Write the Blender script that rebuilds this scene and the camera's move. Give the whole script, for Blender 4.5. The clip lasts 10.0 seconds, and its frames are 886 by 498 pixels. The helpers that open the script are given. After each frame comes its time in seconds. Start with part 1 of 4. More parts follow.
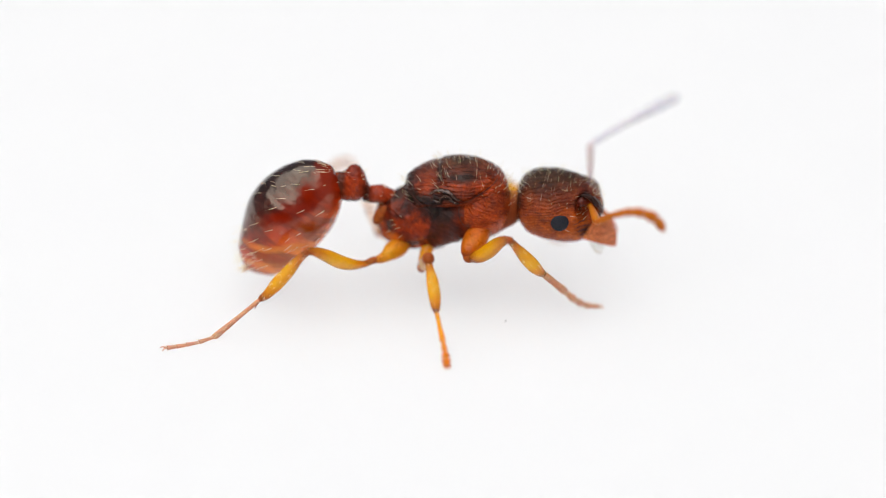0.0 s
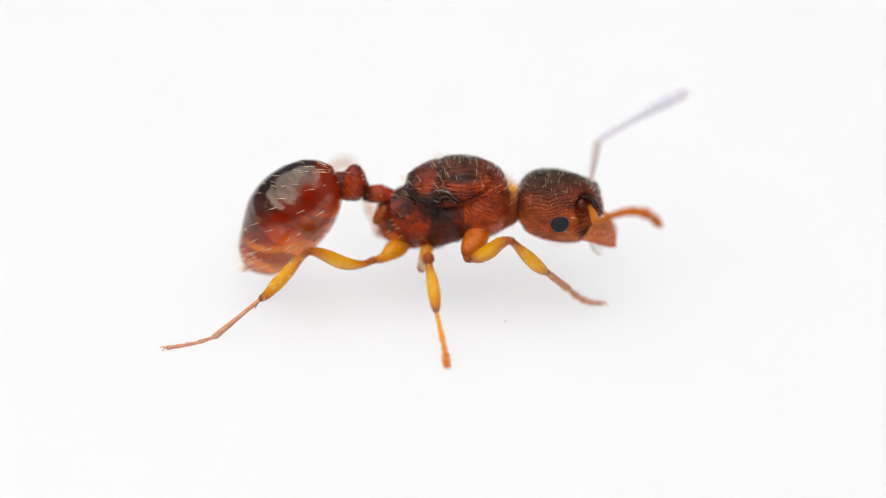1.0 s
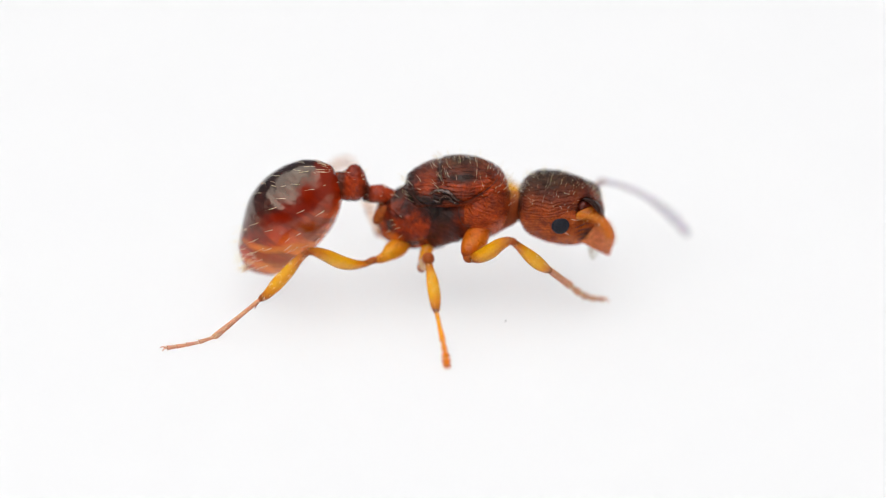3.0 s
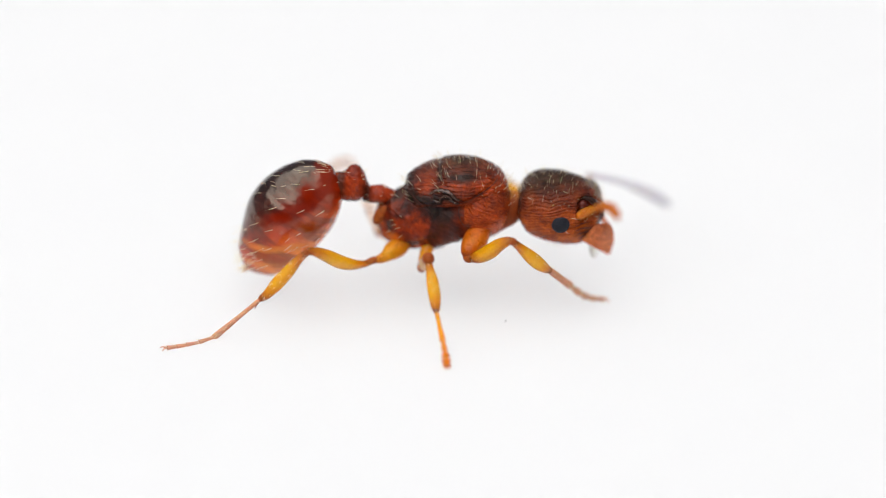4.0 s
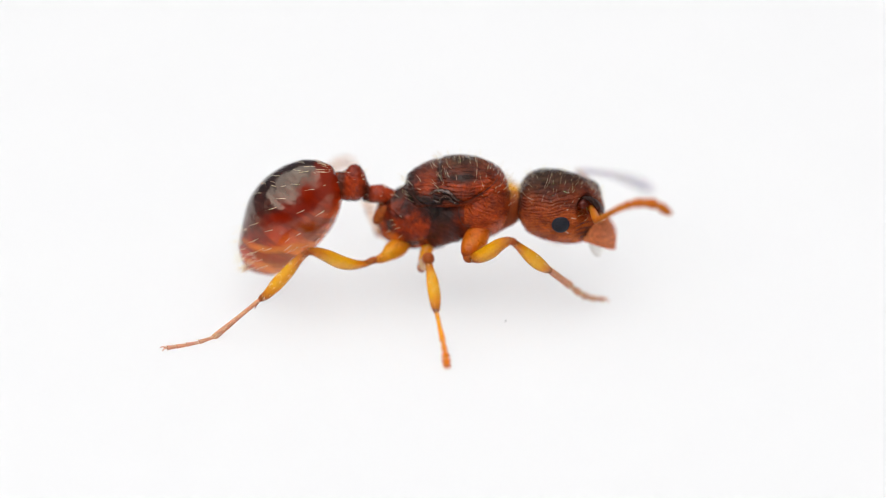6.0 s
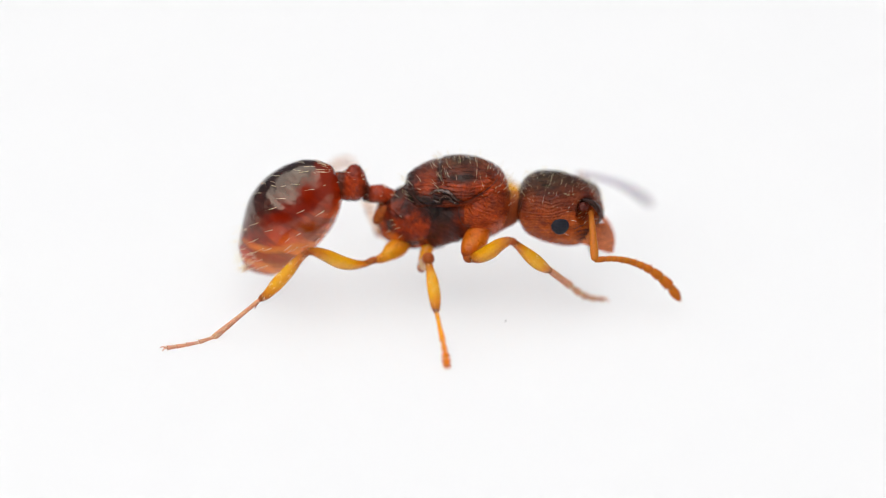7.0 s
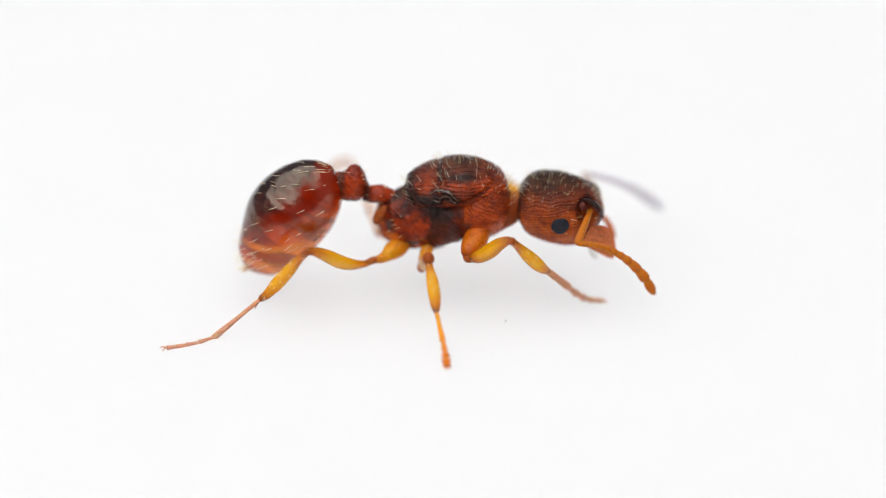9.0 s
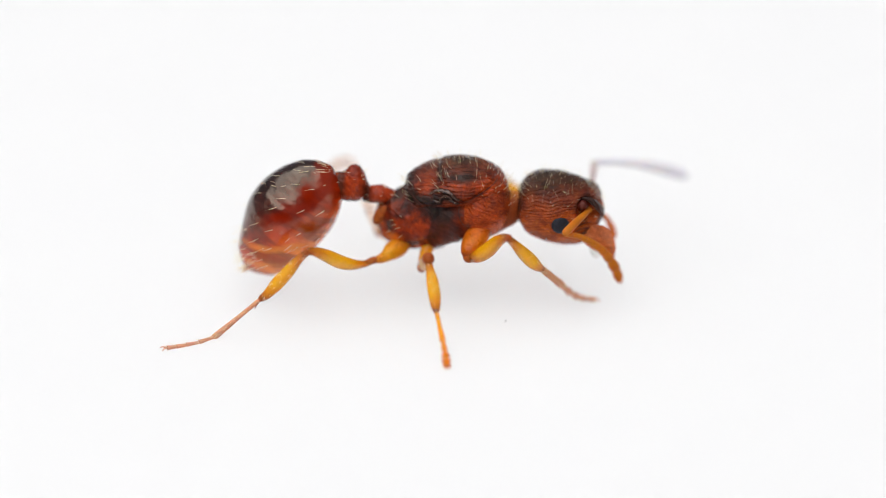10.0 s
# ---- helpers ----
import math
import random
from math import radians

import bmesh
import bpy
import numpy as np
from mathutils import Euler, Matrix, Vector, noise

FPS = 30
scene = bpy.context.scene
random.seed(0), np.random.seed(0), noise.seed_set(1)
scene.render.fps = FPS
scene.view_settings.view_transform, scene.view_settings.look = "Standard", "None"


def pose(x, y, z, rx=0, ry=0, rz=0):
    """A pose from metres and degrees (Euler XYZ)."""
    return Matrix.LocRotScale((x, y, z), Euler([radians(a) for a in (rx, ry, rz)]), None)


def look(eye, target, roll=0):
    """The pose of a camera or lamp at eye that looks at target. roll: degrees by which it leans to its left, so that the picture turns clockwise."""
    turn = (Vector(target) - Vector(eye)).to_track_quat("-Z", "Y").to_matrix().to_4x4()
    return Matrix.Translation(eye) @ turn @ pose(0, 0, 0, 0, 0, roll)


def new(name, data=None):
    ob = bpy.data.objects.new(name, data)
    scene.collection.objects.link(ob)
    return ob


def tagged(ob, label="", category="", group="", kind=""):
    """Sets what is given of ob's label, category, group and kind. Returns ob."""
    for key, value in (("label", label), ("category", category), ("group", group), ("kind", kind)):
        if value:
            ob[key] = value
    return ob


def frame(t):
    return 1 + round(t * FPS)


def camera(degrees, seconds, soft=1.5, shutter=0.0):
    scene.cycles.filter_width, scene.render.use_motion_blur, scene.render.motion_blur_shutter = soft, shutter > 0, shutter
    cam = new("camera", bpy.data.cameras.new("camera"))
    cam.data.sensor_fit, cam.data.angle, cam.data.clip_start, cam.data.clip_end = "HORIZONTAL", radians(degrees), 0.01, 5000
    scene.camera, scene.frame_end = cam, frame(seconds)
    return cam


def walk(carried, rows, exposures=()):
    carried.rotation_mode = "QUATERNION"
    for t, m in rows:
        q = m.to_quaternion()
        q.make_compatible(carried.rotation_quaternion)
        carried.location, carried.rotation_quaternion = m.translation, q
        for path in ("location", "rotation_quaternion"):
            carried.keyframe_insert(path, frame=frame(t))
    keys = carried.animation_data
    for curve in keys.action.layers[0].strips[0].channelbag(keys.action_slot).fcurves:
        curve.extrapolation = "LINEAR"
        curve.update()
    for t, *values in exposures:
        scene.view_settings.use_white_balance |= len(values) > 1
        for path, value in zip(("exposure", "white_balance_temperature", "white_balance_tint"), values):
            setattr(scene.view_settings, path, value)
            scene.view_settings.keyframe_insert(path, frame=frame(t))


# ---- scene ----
MM = 0.001          # the ant is laid out in millimetres
TILT = 30.0         # the camera looks down on the sheet by this many degrees

# ---- camera ----
cam = camera(9.0, 10.0, soft=0.8)
AIM = Vector((0, 0, 0.797)) * MM
BACK = Vector((0, -math.cos(radians(TILT)), math.sin(radians(TILT))))
EYE = AIM + BACK * (7.84 / math.tan(radians(4.5))) * MM
cam.data.dof.use_dof = True
cam.data.dof.focus_distance = (EYE - AIM).length - 1.2 * MM
cam.data.dof.aperture_fstop = 27.0
walk(cam, [(0, look(EYE, AIM)), (10, look(EYE, AIM))])

# ---- light ----
world = bpy.data.worlds.new("studio")
scene.world = world
world.use_nodes = True
world.node_tree.nodes["Background"].inputs["Color"].default_value = (0.80, 0.86, 1.0, 1)
world.node_tree.nodes["Background"].inputs["Strength"].default_value = 0.20


def area_lamp(name, eye, target, wide, high, watts):
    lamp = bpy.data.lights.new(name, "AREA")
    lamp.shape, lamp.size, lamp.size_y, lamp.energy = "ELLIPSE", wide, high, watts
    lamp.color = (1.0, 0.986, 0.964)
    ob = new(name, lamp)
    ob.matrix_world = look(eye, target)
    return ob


area_lamp("softbox_overhead", (-0.038, -0.030, 0.158), (0, 0.0, 0), 0.40, 0.34, 0.845)
# an added lamp, unseen beneath the translucent sheet, washes the shadow out
area_lamp("added_lamp_below", (0.03, 0, -0.05), (0.03, 0.0001, 0), 0.44, 0.44, 0.444)


# ---- materials ----
def nodes_of(name):
    mat = bpy.data.materials.new(name)
    mat.use_nodes = True
    tree = mat.node_tree
    return mat, tree, tree.nodes["Principled BSDF"]


def add(tree, kind, **values):
    node = tree.nodes.new(kind)
    for key, value in values.items():
        node.inputs[key].default_value = value
    return node


def ramp(tree, source, stops):
    node = tree.nodes.new("ShaderNodeValToRGB")
    cells = node.color_ramp.elements
    while len(cells) < len(stops):
        cells.new(0.5)
    for cell, (where, colour) in zip(cells, stops):
        cell.position, cell.color = where, (*colour, 1)
    tree.links.new(source, node.inputs["Fac"])
    return node.outputs["Color"]


def mix(tree, kind, fac, a, b):
    node = tree.nodes.new("ShaderNodeMix")
    node.data_type, node.blend_type = "RGBA", kind
    for socket, value in ((node.inputs[0], fac), (node.inputs[6], a), (node.inputs[7], b)):
        if isinstance(value, (int, float)):
            socket.default_value = value
        elif isinstance(value, tuple):
            socket.default_value = (*value, 1)
        else:
            tree.links.new(value, socket)
    return node.outputs[2]


def millimetres(tree):
    coord = tree.nodes.new("ShaderNodeTexCoord")
    scale = tree.nodes.new("ShaderNodeMapping")
    scale.inputs["Scale"].default_value = (1 / MM, 1 / MM, 1 / MM)
    tree.links.new(coord.outputs["Object"], scale.inputs["Vector"])
    return scale.outputs["Vector"]


def noise_of(tree, where, scale, detail=4.0, rough=0.6):
    node = add(tree, "ShaderNodeTexNoise", Scale=scale, Detail=detail, Roughness=rough)
    tree.links.new(where, node.inputs["Vector"])
    return node.outputs["Fac"]


def bump(tree, shader, height, strength, distance):
    node = add(tree, "ShaderNodeBump", Strength=strength, Distance=distance * MM)
    tree.links.new(height, node.inputs["Height"])
    tree.links.new(node.outputs["Normal"], shader.inputs["Normal"])


def along(tree, where, x, y, z, lo, hi):
    """A 0 to 1 value that rises along a direction of the ant's body between two places."""
    dot = tree.nodes.new("ShaderNodeVectorMath")
    dot.operation = "DOT_PRODUCT"
    dot.inputs[1].default_value = (x, y, z)
    tree.links.new(where, dot.inputs[0])
    span = add(tree, "ShaderNodeMapRange", **{"From Min": lo, "From Max": hi})
    tree.links.new(dot.outputs["Value"], span.inputs["Value"])
    return span.outputs["Result"]


def wobble(tree, value, other, amount):
    node = tree.nodes.new("ShaderNodeMath")
    node.operation = "MULTIPLY_ADD"
    tree.links.new(other, node.inputs[0])
    node.inputs[1].default_value = amount
    tree.links.new(value, node.inputs[2])
    shift = tree.nodes.new("ShaderNodeMath")
    shift.operation = "SUBTRACT"
    tree.links.new(node.outputs[0], shift.inputs[0])
    shift.inputs[1].default_value = amount / 2
    return shift.outputs[0]


def maths(tree, kind, a, b=None):
    node = tree.nodes.new("ShaderNodeMath")
    node.operation = kind
    for socket, value in zip(node.inputs, (a, b)):
        if isinstance(value, (int, float)):
            socket.default_value = value
        elif value is not None:
            tree.links.new(value, socket)
    return node.outputs[0]


def ridges(tree, where, axis, pitch, swirl):
    """Wavering parallel ridges, so many to the millimetre, 0 in the grooves and 1 on the crests."""
    dot = tree.nodes.new("ShaderNodeVectorMath")
    dot.operation = "DOT_PRODUCT"
    dot.inputs[1].default_value = axis
    tree.links.new(where, dot.inputs[0])
    q = maths(tree, "ADD", dot.outputs["Value"], maths(tree, "MULTIPLY", noise_of(tree, where, 1.8, 2.0), swirl))
    q = maths(tree, "ADD", q, maths(tree, "MULTIPLY", noise_of(tree, where, 14.0, 4.0), 0.07))
    wave = maths(tree, "SINE", maths(tree, "MULTIPLY", q, 2 * math.pi * pitch))
    return maths(tree, "MULTIPLY_ADD", wave, 0.5)


def spot(tree, where, centre, radii, ragged=1.1):
    """1 inside a ragged patch of the body, 0 outside it."""
    off = tree.nodes.new("ShaderNodeVectorMath")
    off.operation = "SUBTRACT"
    tree.links.new(where, off.inputs[0])
    off.inputs[1].default_value = centre
    size = tree.nodes.new("ShaderNodeVectorMath")
    size.operation = "DIVIDE"
    tree.links.new(off.outputs[0], size.inputs[0])
    size.inputs[1].default_value = radii
    far = tree.nodes.new("ShaderNodeVectorMath")
    far.operation = "LENGTH"
    tree.links.new(size.outputs[0], far.inputs[0])
    edge = wobble(tree, far.outputs["Value"], noise_of(tree, where, 7.0, 4.0), ragged)
    span = add(tree, "ShaderNodeMapRange", **{"From Min": 1.5, "From Max": 0.5})
    tree.links.new(edge, span.inputs["Value"])
    return span.outputs["Result"]


def cuticle(name, stops, lo, hi, axis=(0, 0, 1), gloss=0.36, spec=0.17, grain=40.0, relief=0.5, under=0.1, patch=0.35, depth=0.008,
            rib=None, rib_depth=0.02, groove=0.45, spots=(), dapple=0.8, clear=0.0, graded=False, blotch=0.0, pigment=(1.14, 0.92, 0.64)):
    """Insect cuticle whose colour changes across the body, with mottling, ribs, dark patches and fine relief."""
    mat, tree, shader = nodes_of(name)
    where = millimetres(tree)
    mottle = noise_of(tree, where, 5.0, 5.0, 0.65)
    fine = noise_of(tree, where, grain, 4.0, 0.6)
    place = along(tree, where, *axis, lo, hi)
    if graded:
        place = tree.nodes.new("ShaderNodeAttribute")
        place.attribute_name = "length"
        place = place.outputs["Fac"]
    value = wobble(tree, place, mottle, patch)
    colour = ramp(tree, value, stops)
    for centre, radii, tint in spots:
        colour = mix(tree, "MIX", maths(tree, "MULTIPLY", spot(tree, where, centre, radii), 0.9), colour, tint)
    speck = ramp(tree, fine, [(0.3, (0.5, 0.45, 0.42)), (0.7, (1.4, 1.35, 1.25))])
    colour = mix(tree, "MULTIPLY", dapple, colour, speck)
    if blotch:
        colour = mix(tree, "MULTIPLY", blotch, colour, ramp(tree, noise_of(tree, where, 3.4, 4.0, 0.65), [(0.36, (0.42, 0.36, 0.38)), (0.5, (1.0, 1.0, 1.0)), (0.66, (1.55, 1.75, 1.7))]))
    height = maths(tree, "MULTIPLY", fine, depth * relief)
    if rib:
        wave = ridges(tree, where, *rib)
        faint = add(tree, "ShaderNodeMapRange", **{"From Min": 0.38, "From Max": 0.6, "To Min": 0.1, "To Max": 0.9})
        tree.links.new(noise_of(tree, where, 4.0, 3.0), faint.inputs["Value"])
        colour = mix(tree, "MULTIPLY", faint.outputs["Result"], colour, ramp(tree, wave, [(0.1, (groove, groove * 0.92, groove * 0.9)), (0.75, (1.08, 1.05, 1.0))]))
        worn = add(tree, "ShaderNodeMapRange", **{"From Min": 0.35, "From Max": 0.62, "To Min": 0.15, "To Max": rib_depth / 0.02})
        tree.links.new(noise_of(tree, where, 6.5, 3.0), worn.inputs["Value"])
        crest = maths(tree, "MULTIPLY", wave, maths(tree, "MULTIPLY", worn.outputs["Result"], 0.02))
        height = maths(tree, "ADD", height, crest)
    colour = mix(tree, "MULTIPLY", 1.0, colour, pigment)
    tree.links.new(colour, shader.inputs["Base Color"])
    rough = add(tree, "ShaderNodeMapRange", **{"To Min": gloss - 0.08, "To Max": gloss + 0.14})
    tree.links.new(mottle, rough.inputs["Value"])
    tree.links.new(rough.outputs["Result"], shader.inputs["Roughness"])
    shader.inputs["Specular IOR Level"].default_value = spec
    shader.inputs["Subsurface Weight"].default_value = under
    shader.inputs["Subsurface Radius"].default_value = (1.0, 0.35, 0.1)
    shader.inputs["Subsurface Scale"].default_value = 0.12 * MM
    shader.inputs["Transmission Weight"].default_value = clear
    shader.inputs["IOR"].default_value = 1.45
    bump(tree, shader, height, 1.0, 1.0)
    return mat


RED = (0.212, 0.032, 0.00808)
UMBER = (0.030, 0.018, 0.013)
DEEP = (0.0935, 0.0167, 0.0072)
BLACK = (0.010, 0.008, 0.010)
INK = (0.007, 0.008, 0.011)

# the second spot puts the frontal lobe's shade over the socket into the colour
M_head = cuticle("head_cuticle", [(0.0, (0.30, 0.062, 0.006)), (0.25, (0.165, 0.031, 0.007)), (0.48, (0.105, 0.0220, 0.0085)), (0.66, (0.040, 0.0165, 0.0115)), (0.82, (0.024, 0.015, 0.011))],
                 1.15, 2.2, axis=(-0.12, 0.28, 0.95), blotch=0.7, pigment=(1.32, 1.10, 0.80), gloss=0.20, spec=0.26, grain=34, relief=0.8, rib=((-0.12, 0.35, 0.93), 17.0, 0.26), rib_depth=0.040, groove=0.88,
                 spots=[((2.476, -0.450, 1.915), (0.14, 0.4, 0.20), (0.0785, 0.00547, 0.00202)), ((2.480, -0.420, 1.980), (0.20, 0.3, 0.09), INK), ((2.560, -0.440, 1.400), (0.15, 0.30, 0.17), (0.0252, 0.0085, 0.0070)), ((1.271, -0.100, 1.956), (0.09, 0.5, 0.45), INK)])
M_pronotum = cuticle("pronotum_cuticle", [(0.0, (0.50, 0.13, 0.008)), (0.2, (0.38, 0.068, 0.007)), (0.58, (0.225, 0.036, 0.0075)), (0.84, DEEP), (1.0, BLACK)], 1.0, 2.5, blotch=0.7, pigment=(1.45, 1.20, 0.85), gloss=0.20, spec=0.26, grain=34, relief=0.9,
                     rib=((0.45, 0.0, 0.89), 17.0, 0.42), rib_depth=0.032, groove=0.88,
                     spots=[((1.129, -0.200, 2.319), (0.13, 0.6, 0.25), INK), ((0.417, -0.500, 1.555), (0.08, 0.3, 0.10), (0.042, 0.0118, 0.00756))])
# INK spots, here and on the flank, blacken the pressed-in wing hollow
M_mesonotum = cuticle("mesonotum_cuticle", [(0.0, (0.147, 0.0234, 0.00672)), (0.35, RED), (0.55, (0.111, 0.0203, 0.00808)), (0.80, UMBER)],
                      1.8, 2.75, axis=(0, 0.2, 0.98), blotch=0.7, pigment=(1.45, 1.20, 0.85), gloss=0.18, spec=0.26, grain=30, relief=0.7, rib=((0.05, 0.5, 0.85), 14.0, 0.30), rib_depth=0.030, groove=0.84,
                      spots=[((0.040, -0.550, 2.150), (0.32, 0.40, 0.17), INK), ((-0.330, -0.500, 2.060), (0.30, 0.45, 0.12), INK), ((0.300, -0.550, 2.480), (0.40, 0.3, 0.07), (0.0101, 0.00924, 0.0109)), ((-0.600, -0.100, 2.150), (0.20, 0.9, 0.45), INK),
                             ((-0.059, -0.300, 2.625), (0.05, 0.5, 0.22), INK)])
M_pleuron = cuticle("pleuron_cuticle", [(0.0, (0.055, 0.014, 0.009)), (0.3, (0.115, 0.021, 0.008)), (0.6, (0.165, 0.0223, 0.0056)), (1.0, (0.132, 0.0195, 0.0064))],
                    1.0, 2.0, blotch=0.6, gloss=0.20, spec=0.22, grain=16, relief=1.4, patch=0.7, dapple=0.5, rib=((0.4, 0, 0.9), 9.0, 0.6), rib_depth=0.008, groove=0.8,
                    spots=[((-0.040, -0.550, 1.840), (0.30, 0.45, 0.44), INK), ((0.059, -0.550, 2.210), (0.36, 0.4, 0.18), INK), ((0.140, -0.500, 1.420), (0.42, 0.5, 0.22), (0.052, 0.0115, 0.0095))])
M_propodeum = cuticle("propodeum_cuticle", [(0.0, (0.034, 0.010, 0.008)), (0.22, (0.33, 0.0577, 0.0064)), (0.4, (0.209, 0.0242, 0.004)), (0.6, (0.22, 0.027, 0.004)), (0.8, (0.077, 0.0121, 0.0056)), (1.0, (0.026, 0.009, 0.008))], 0.9, 2.0,
                      blotch=0.9, gloss=0.20, spec=0.22, grain=14, relief=1.6, patch=0.95, dapple=0.5, rib=((0.8, 0, 0.6), 7.0, 0.9), rib_depth=0.022, groove=0.8,
                      spots=[((-0.139, -0.500, 1.875), (0.18, 0.5, 0.34), INK), ((-0.934, -0.350, 1.469), (0.09, 0.3, 0.13), (0.0336, 0.0118, 0.0084)), ((-0.895, -0.400, 1.223), (0.14, 0.4, 0.12), (0.363, 0.0977, 0.0112)),
                             ((-1.114, -0.200, 1.521), (0.10, 0.4, 0.14), (0.33, 0.0605, 0.0064)), ((-0.557, -0.450, 1.160), (0.20, 0.4, 0.07), (0.04, 0.012, 0.010))])
M_waist = cuticle("waist_cuticle", [(0.0, (0.0336, 0.0101, 0.00756)), (0.45, (0.22, 0.027, 0.0048)), (1.0, (0.182, 0.0223, 0.0056))], 1.6, 2.5, blotch=0.7, gloss=0.22, spec=0.22, grain=16, dapple=0.55, relief=1.4, patch=0.6,
                  rib=((0.7, 0.2, 0.6), 9.0, 0.9), rib_depth=0.008, groove=0.85,
                  spots=[((-1.796, -0.100, 2.218), (0.08, 0.5, 0.4), (0.06, 0.016, 0.010)), ((-1.351, -0.100, 1.956), (0.06, 0.4, 0.3), (0.05, 0.012, 0.0084)), ((-1.610, -0.100, 1.853), (0.22, 0.5, 0.06), (0.03, 0.010, 0.012))])
M_scar = cuticle("scar_cuticle", [(0.0, BLACK), (1.0, (0.045, 0.020, 0.016))], 1.5, 2.3, gloss=0.15, spec=0.8, grain=22, relief=1.6, under=0.0)
M_seam = cuticle("seam_cuticle", [(0.0, (0.022, 0.008, 0.007)), (1.0, (0.05, 0.012, 0.008))], 1.5, 2.3, gloss=0.5, grain=26, relief=0.6, under=0.0)
M_lobe = cuticle("lobe_cuticle", [(0.0, DEEP), (0.5, (0.0294, 0.0109, 0.0101)), (1.0, (0.016, 0.011, 0.012))], 1.7, 2.3, gloss=0.34, spec=0.26, grain=34, relief=1.0, rib=((0.5, 0.8, 0.3), 12.0, 0.4), rib_depth=0.03)
M_neck = cuticle("neck_cuticle", [(0.0, (0.34, 0.075, 0.008)), (0.4, (0.19, 0.034, 0.007)), (0.78, (0.21, 0.043, 0.007)), (0.93, (0.55, 0.24, 0.05))], 1.1, 2.1, gloss=0.35, under=0.3, pigment=(1.02, 1.02, 1.0))
M_socket = cuticle("socket_cuticle", [(0.0, (0.085, 0.010, 0.004)), (1.0, (0.055, 0.008, 0.004))], 1.7, 2.2, gloss=0.25, spec=0.3, grain=34)
M_jaw = cuticle("jaw_cuticle", [(0.0, (0.46, 0.135, 0.045)), (0.4, (0.38, 0.115, 0.045)), (0.7, (0.26, 0.075, 0.032)), (1.0, (0.10, 0.030, 0.018))], 1.0, 2.0, pigment=(1.35, 1.20, 0.95), gloss=0.22, spec=0.32, grain=30, under=0.25, relief=1.0, blotch=0.3,
                rib=((0.2, 0.0, 0.98), 9.0, 0.15), rib_depth=0.006, groove=0.7)
M_amber = cuticle("amber_cuticle", [(0.0, (0.28, 0.060, 0.009)), (0.13, (0.60, 0.17, 0.005)), (0.30, (0.86, 0.40, 0.0034)), (0.66, (0.88, 0.43, 0.0034)), (0.87, (0.70, 0.23, 0.004)), (1.0, (0.36, 0.08, 0.009))], 0.2, 1.9,
                  gloss=0.18, spec=0.32, grain=24, relief=1.8, under=0.25, dapple=0.3, clear=0.7, patch=0.26, graded=True, pigment=(1.15, 1.20, 0.9))
# amber again, paled to paint overexposed blur into the far hind leg
M_amber_hazed = cuticle("hazed_amber_cuticle", [(0.0, (0.80, 0.52, 0.36)), (1.0, (0.82, 0.60, 0.46))], 0.2, 1.9, gloss=0.25, spec=0.32, grain=9, relief=0.5, under=0.3, dapple=0.2, clear=0.6, graded=True, pigment=(0.95, 0.95, 0.95))
M_coxa = cuticle("coxa_cuticle", [(0.0, (0.20, 0.030, 0.006)), (0.26, (0.30, 0.052, 0.005)), (0.5, (0.50, 0.115, 0.004)), (0.72, (0.54, 0.15, 0.0034)), (0.9, (0.46, 0.105, 0.0034)), (1.0, (0.24, 0.045, 0.006))], 0.75, 1.45,
                 gloss=0.26, grain=12, relief=0.8, under=0.2, dapple=0.45, clear=0.15, patch=0.35, graded=True, pigment=(0.98, 0.86, 0.80))
M_coxa_amber = cuticle("amber_coxa_cuticle", [(0.0, (0.40, 0.09, 0.006)), (0.3, (0.62, 0.20, 0.004)), (0.7, (0.74, 0.31, 0.0034)), (1.0, (0.52, 0.15, 0.006))], 0.75, 1.45,
                       gloss=0.26, grain=12, relief=0.8, under=0.25, dapple=0.4, clear=0.3, patch=0.3, graded=True, pigment=(1.02, 1.02, 1.0))
M_joint = cuticle("joint_cuticle", [(0.0, (0.336, 0.0924, 0.0118)), (1.0, (0.235, 0.0504, 0.0084))], 0.2, 1.9, gloss=0.3, grain=26, relief=0.6, under=0.3, pigment=(1.02, 1.02, 1.0))
M_tarsus = cuticle("tarsus_cuticle", [(0.0, (0.56, 0.31, 0.22)), (1.0, (0.54, 0.25, 0.13))], 0.0, 1.0, gloss=0.36, grain=40, relief=0.6, under=0.35, clear=0.25, dapple=0.5, pigment=(1.20, 1.15, 1.10))
M_tarsus_orange = cuticle("orange_tarsus_cuticle", [(0.0, (0.66, 0.17, 0.004)), (1.0, (0.74, 0.30, 0.006))], 0.1, 0.5, gloss=0.36, grain=40, relief=0.4, under=0.4, clear=0.25, dapple=0.4, pigment=(1.20, 1.15, 1.10))
M_scape = cuticle("scape_cuticle", [(0.0, (0.554, 0.168, 0.00672)), (1.0, (0.487, 0.143, 0.0084))], -0.5, 1.2, axis=(1, 0, 0), gloss=0.32, grain=30, relief=0.4, under=0.35, clear=0.25, dapple=0.4, pigment=(1.02, 1.02, 1.0))
M_segment = cuticle("segment_cuticle", [(0.0, (0.36, 0.085, 0.007)), (0.3, (0.487, 0.143, 0.0084)), (1.0, (0.42, 0.109, 0.0084))], -0.02, 0.12, axis=(1, 0, 0),
                    gloss=0.42, grain=60, relief=0.6, under=0.35, patch=0.1, dapple=0.5, pigment=(1.02, 1.02, 1.0))
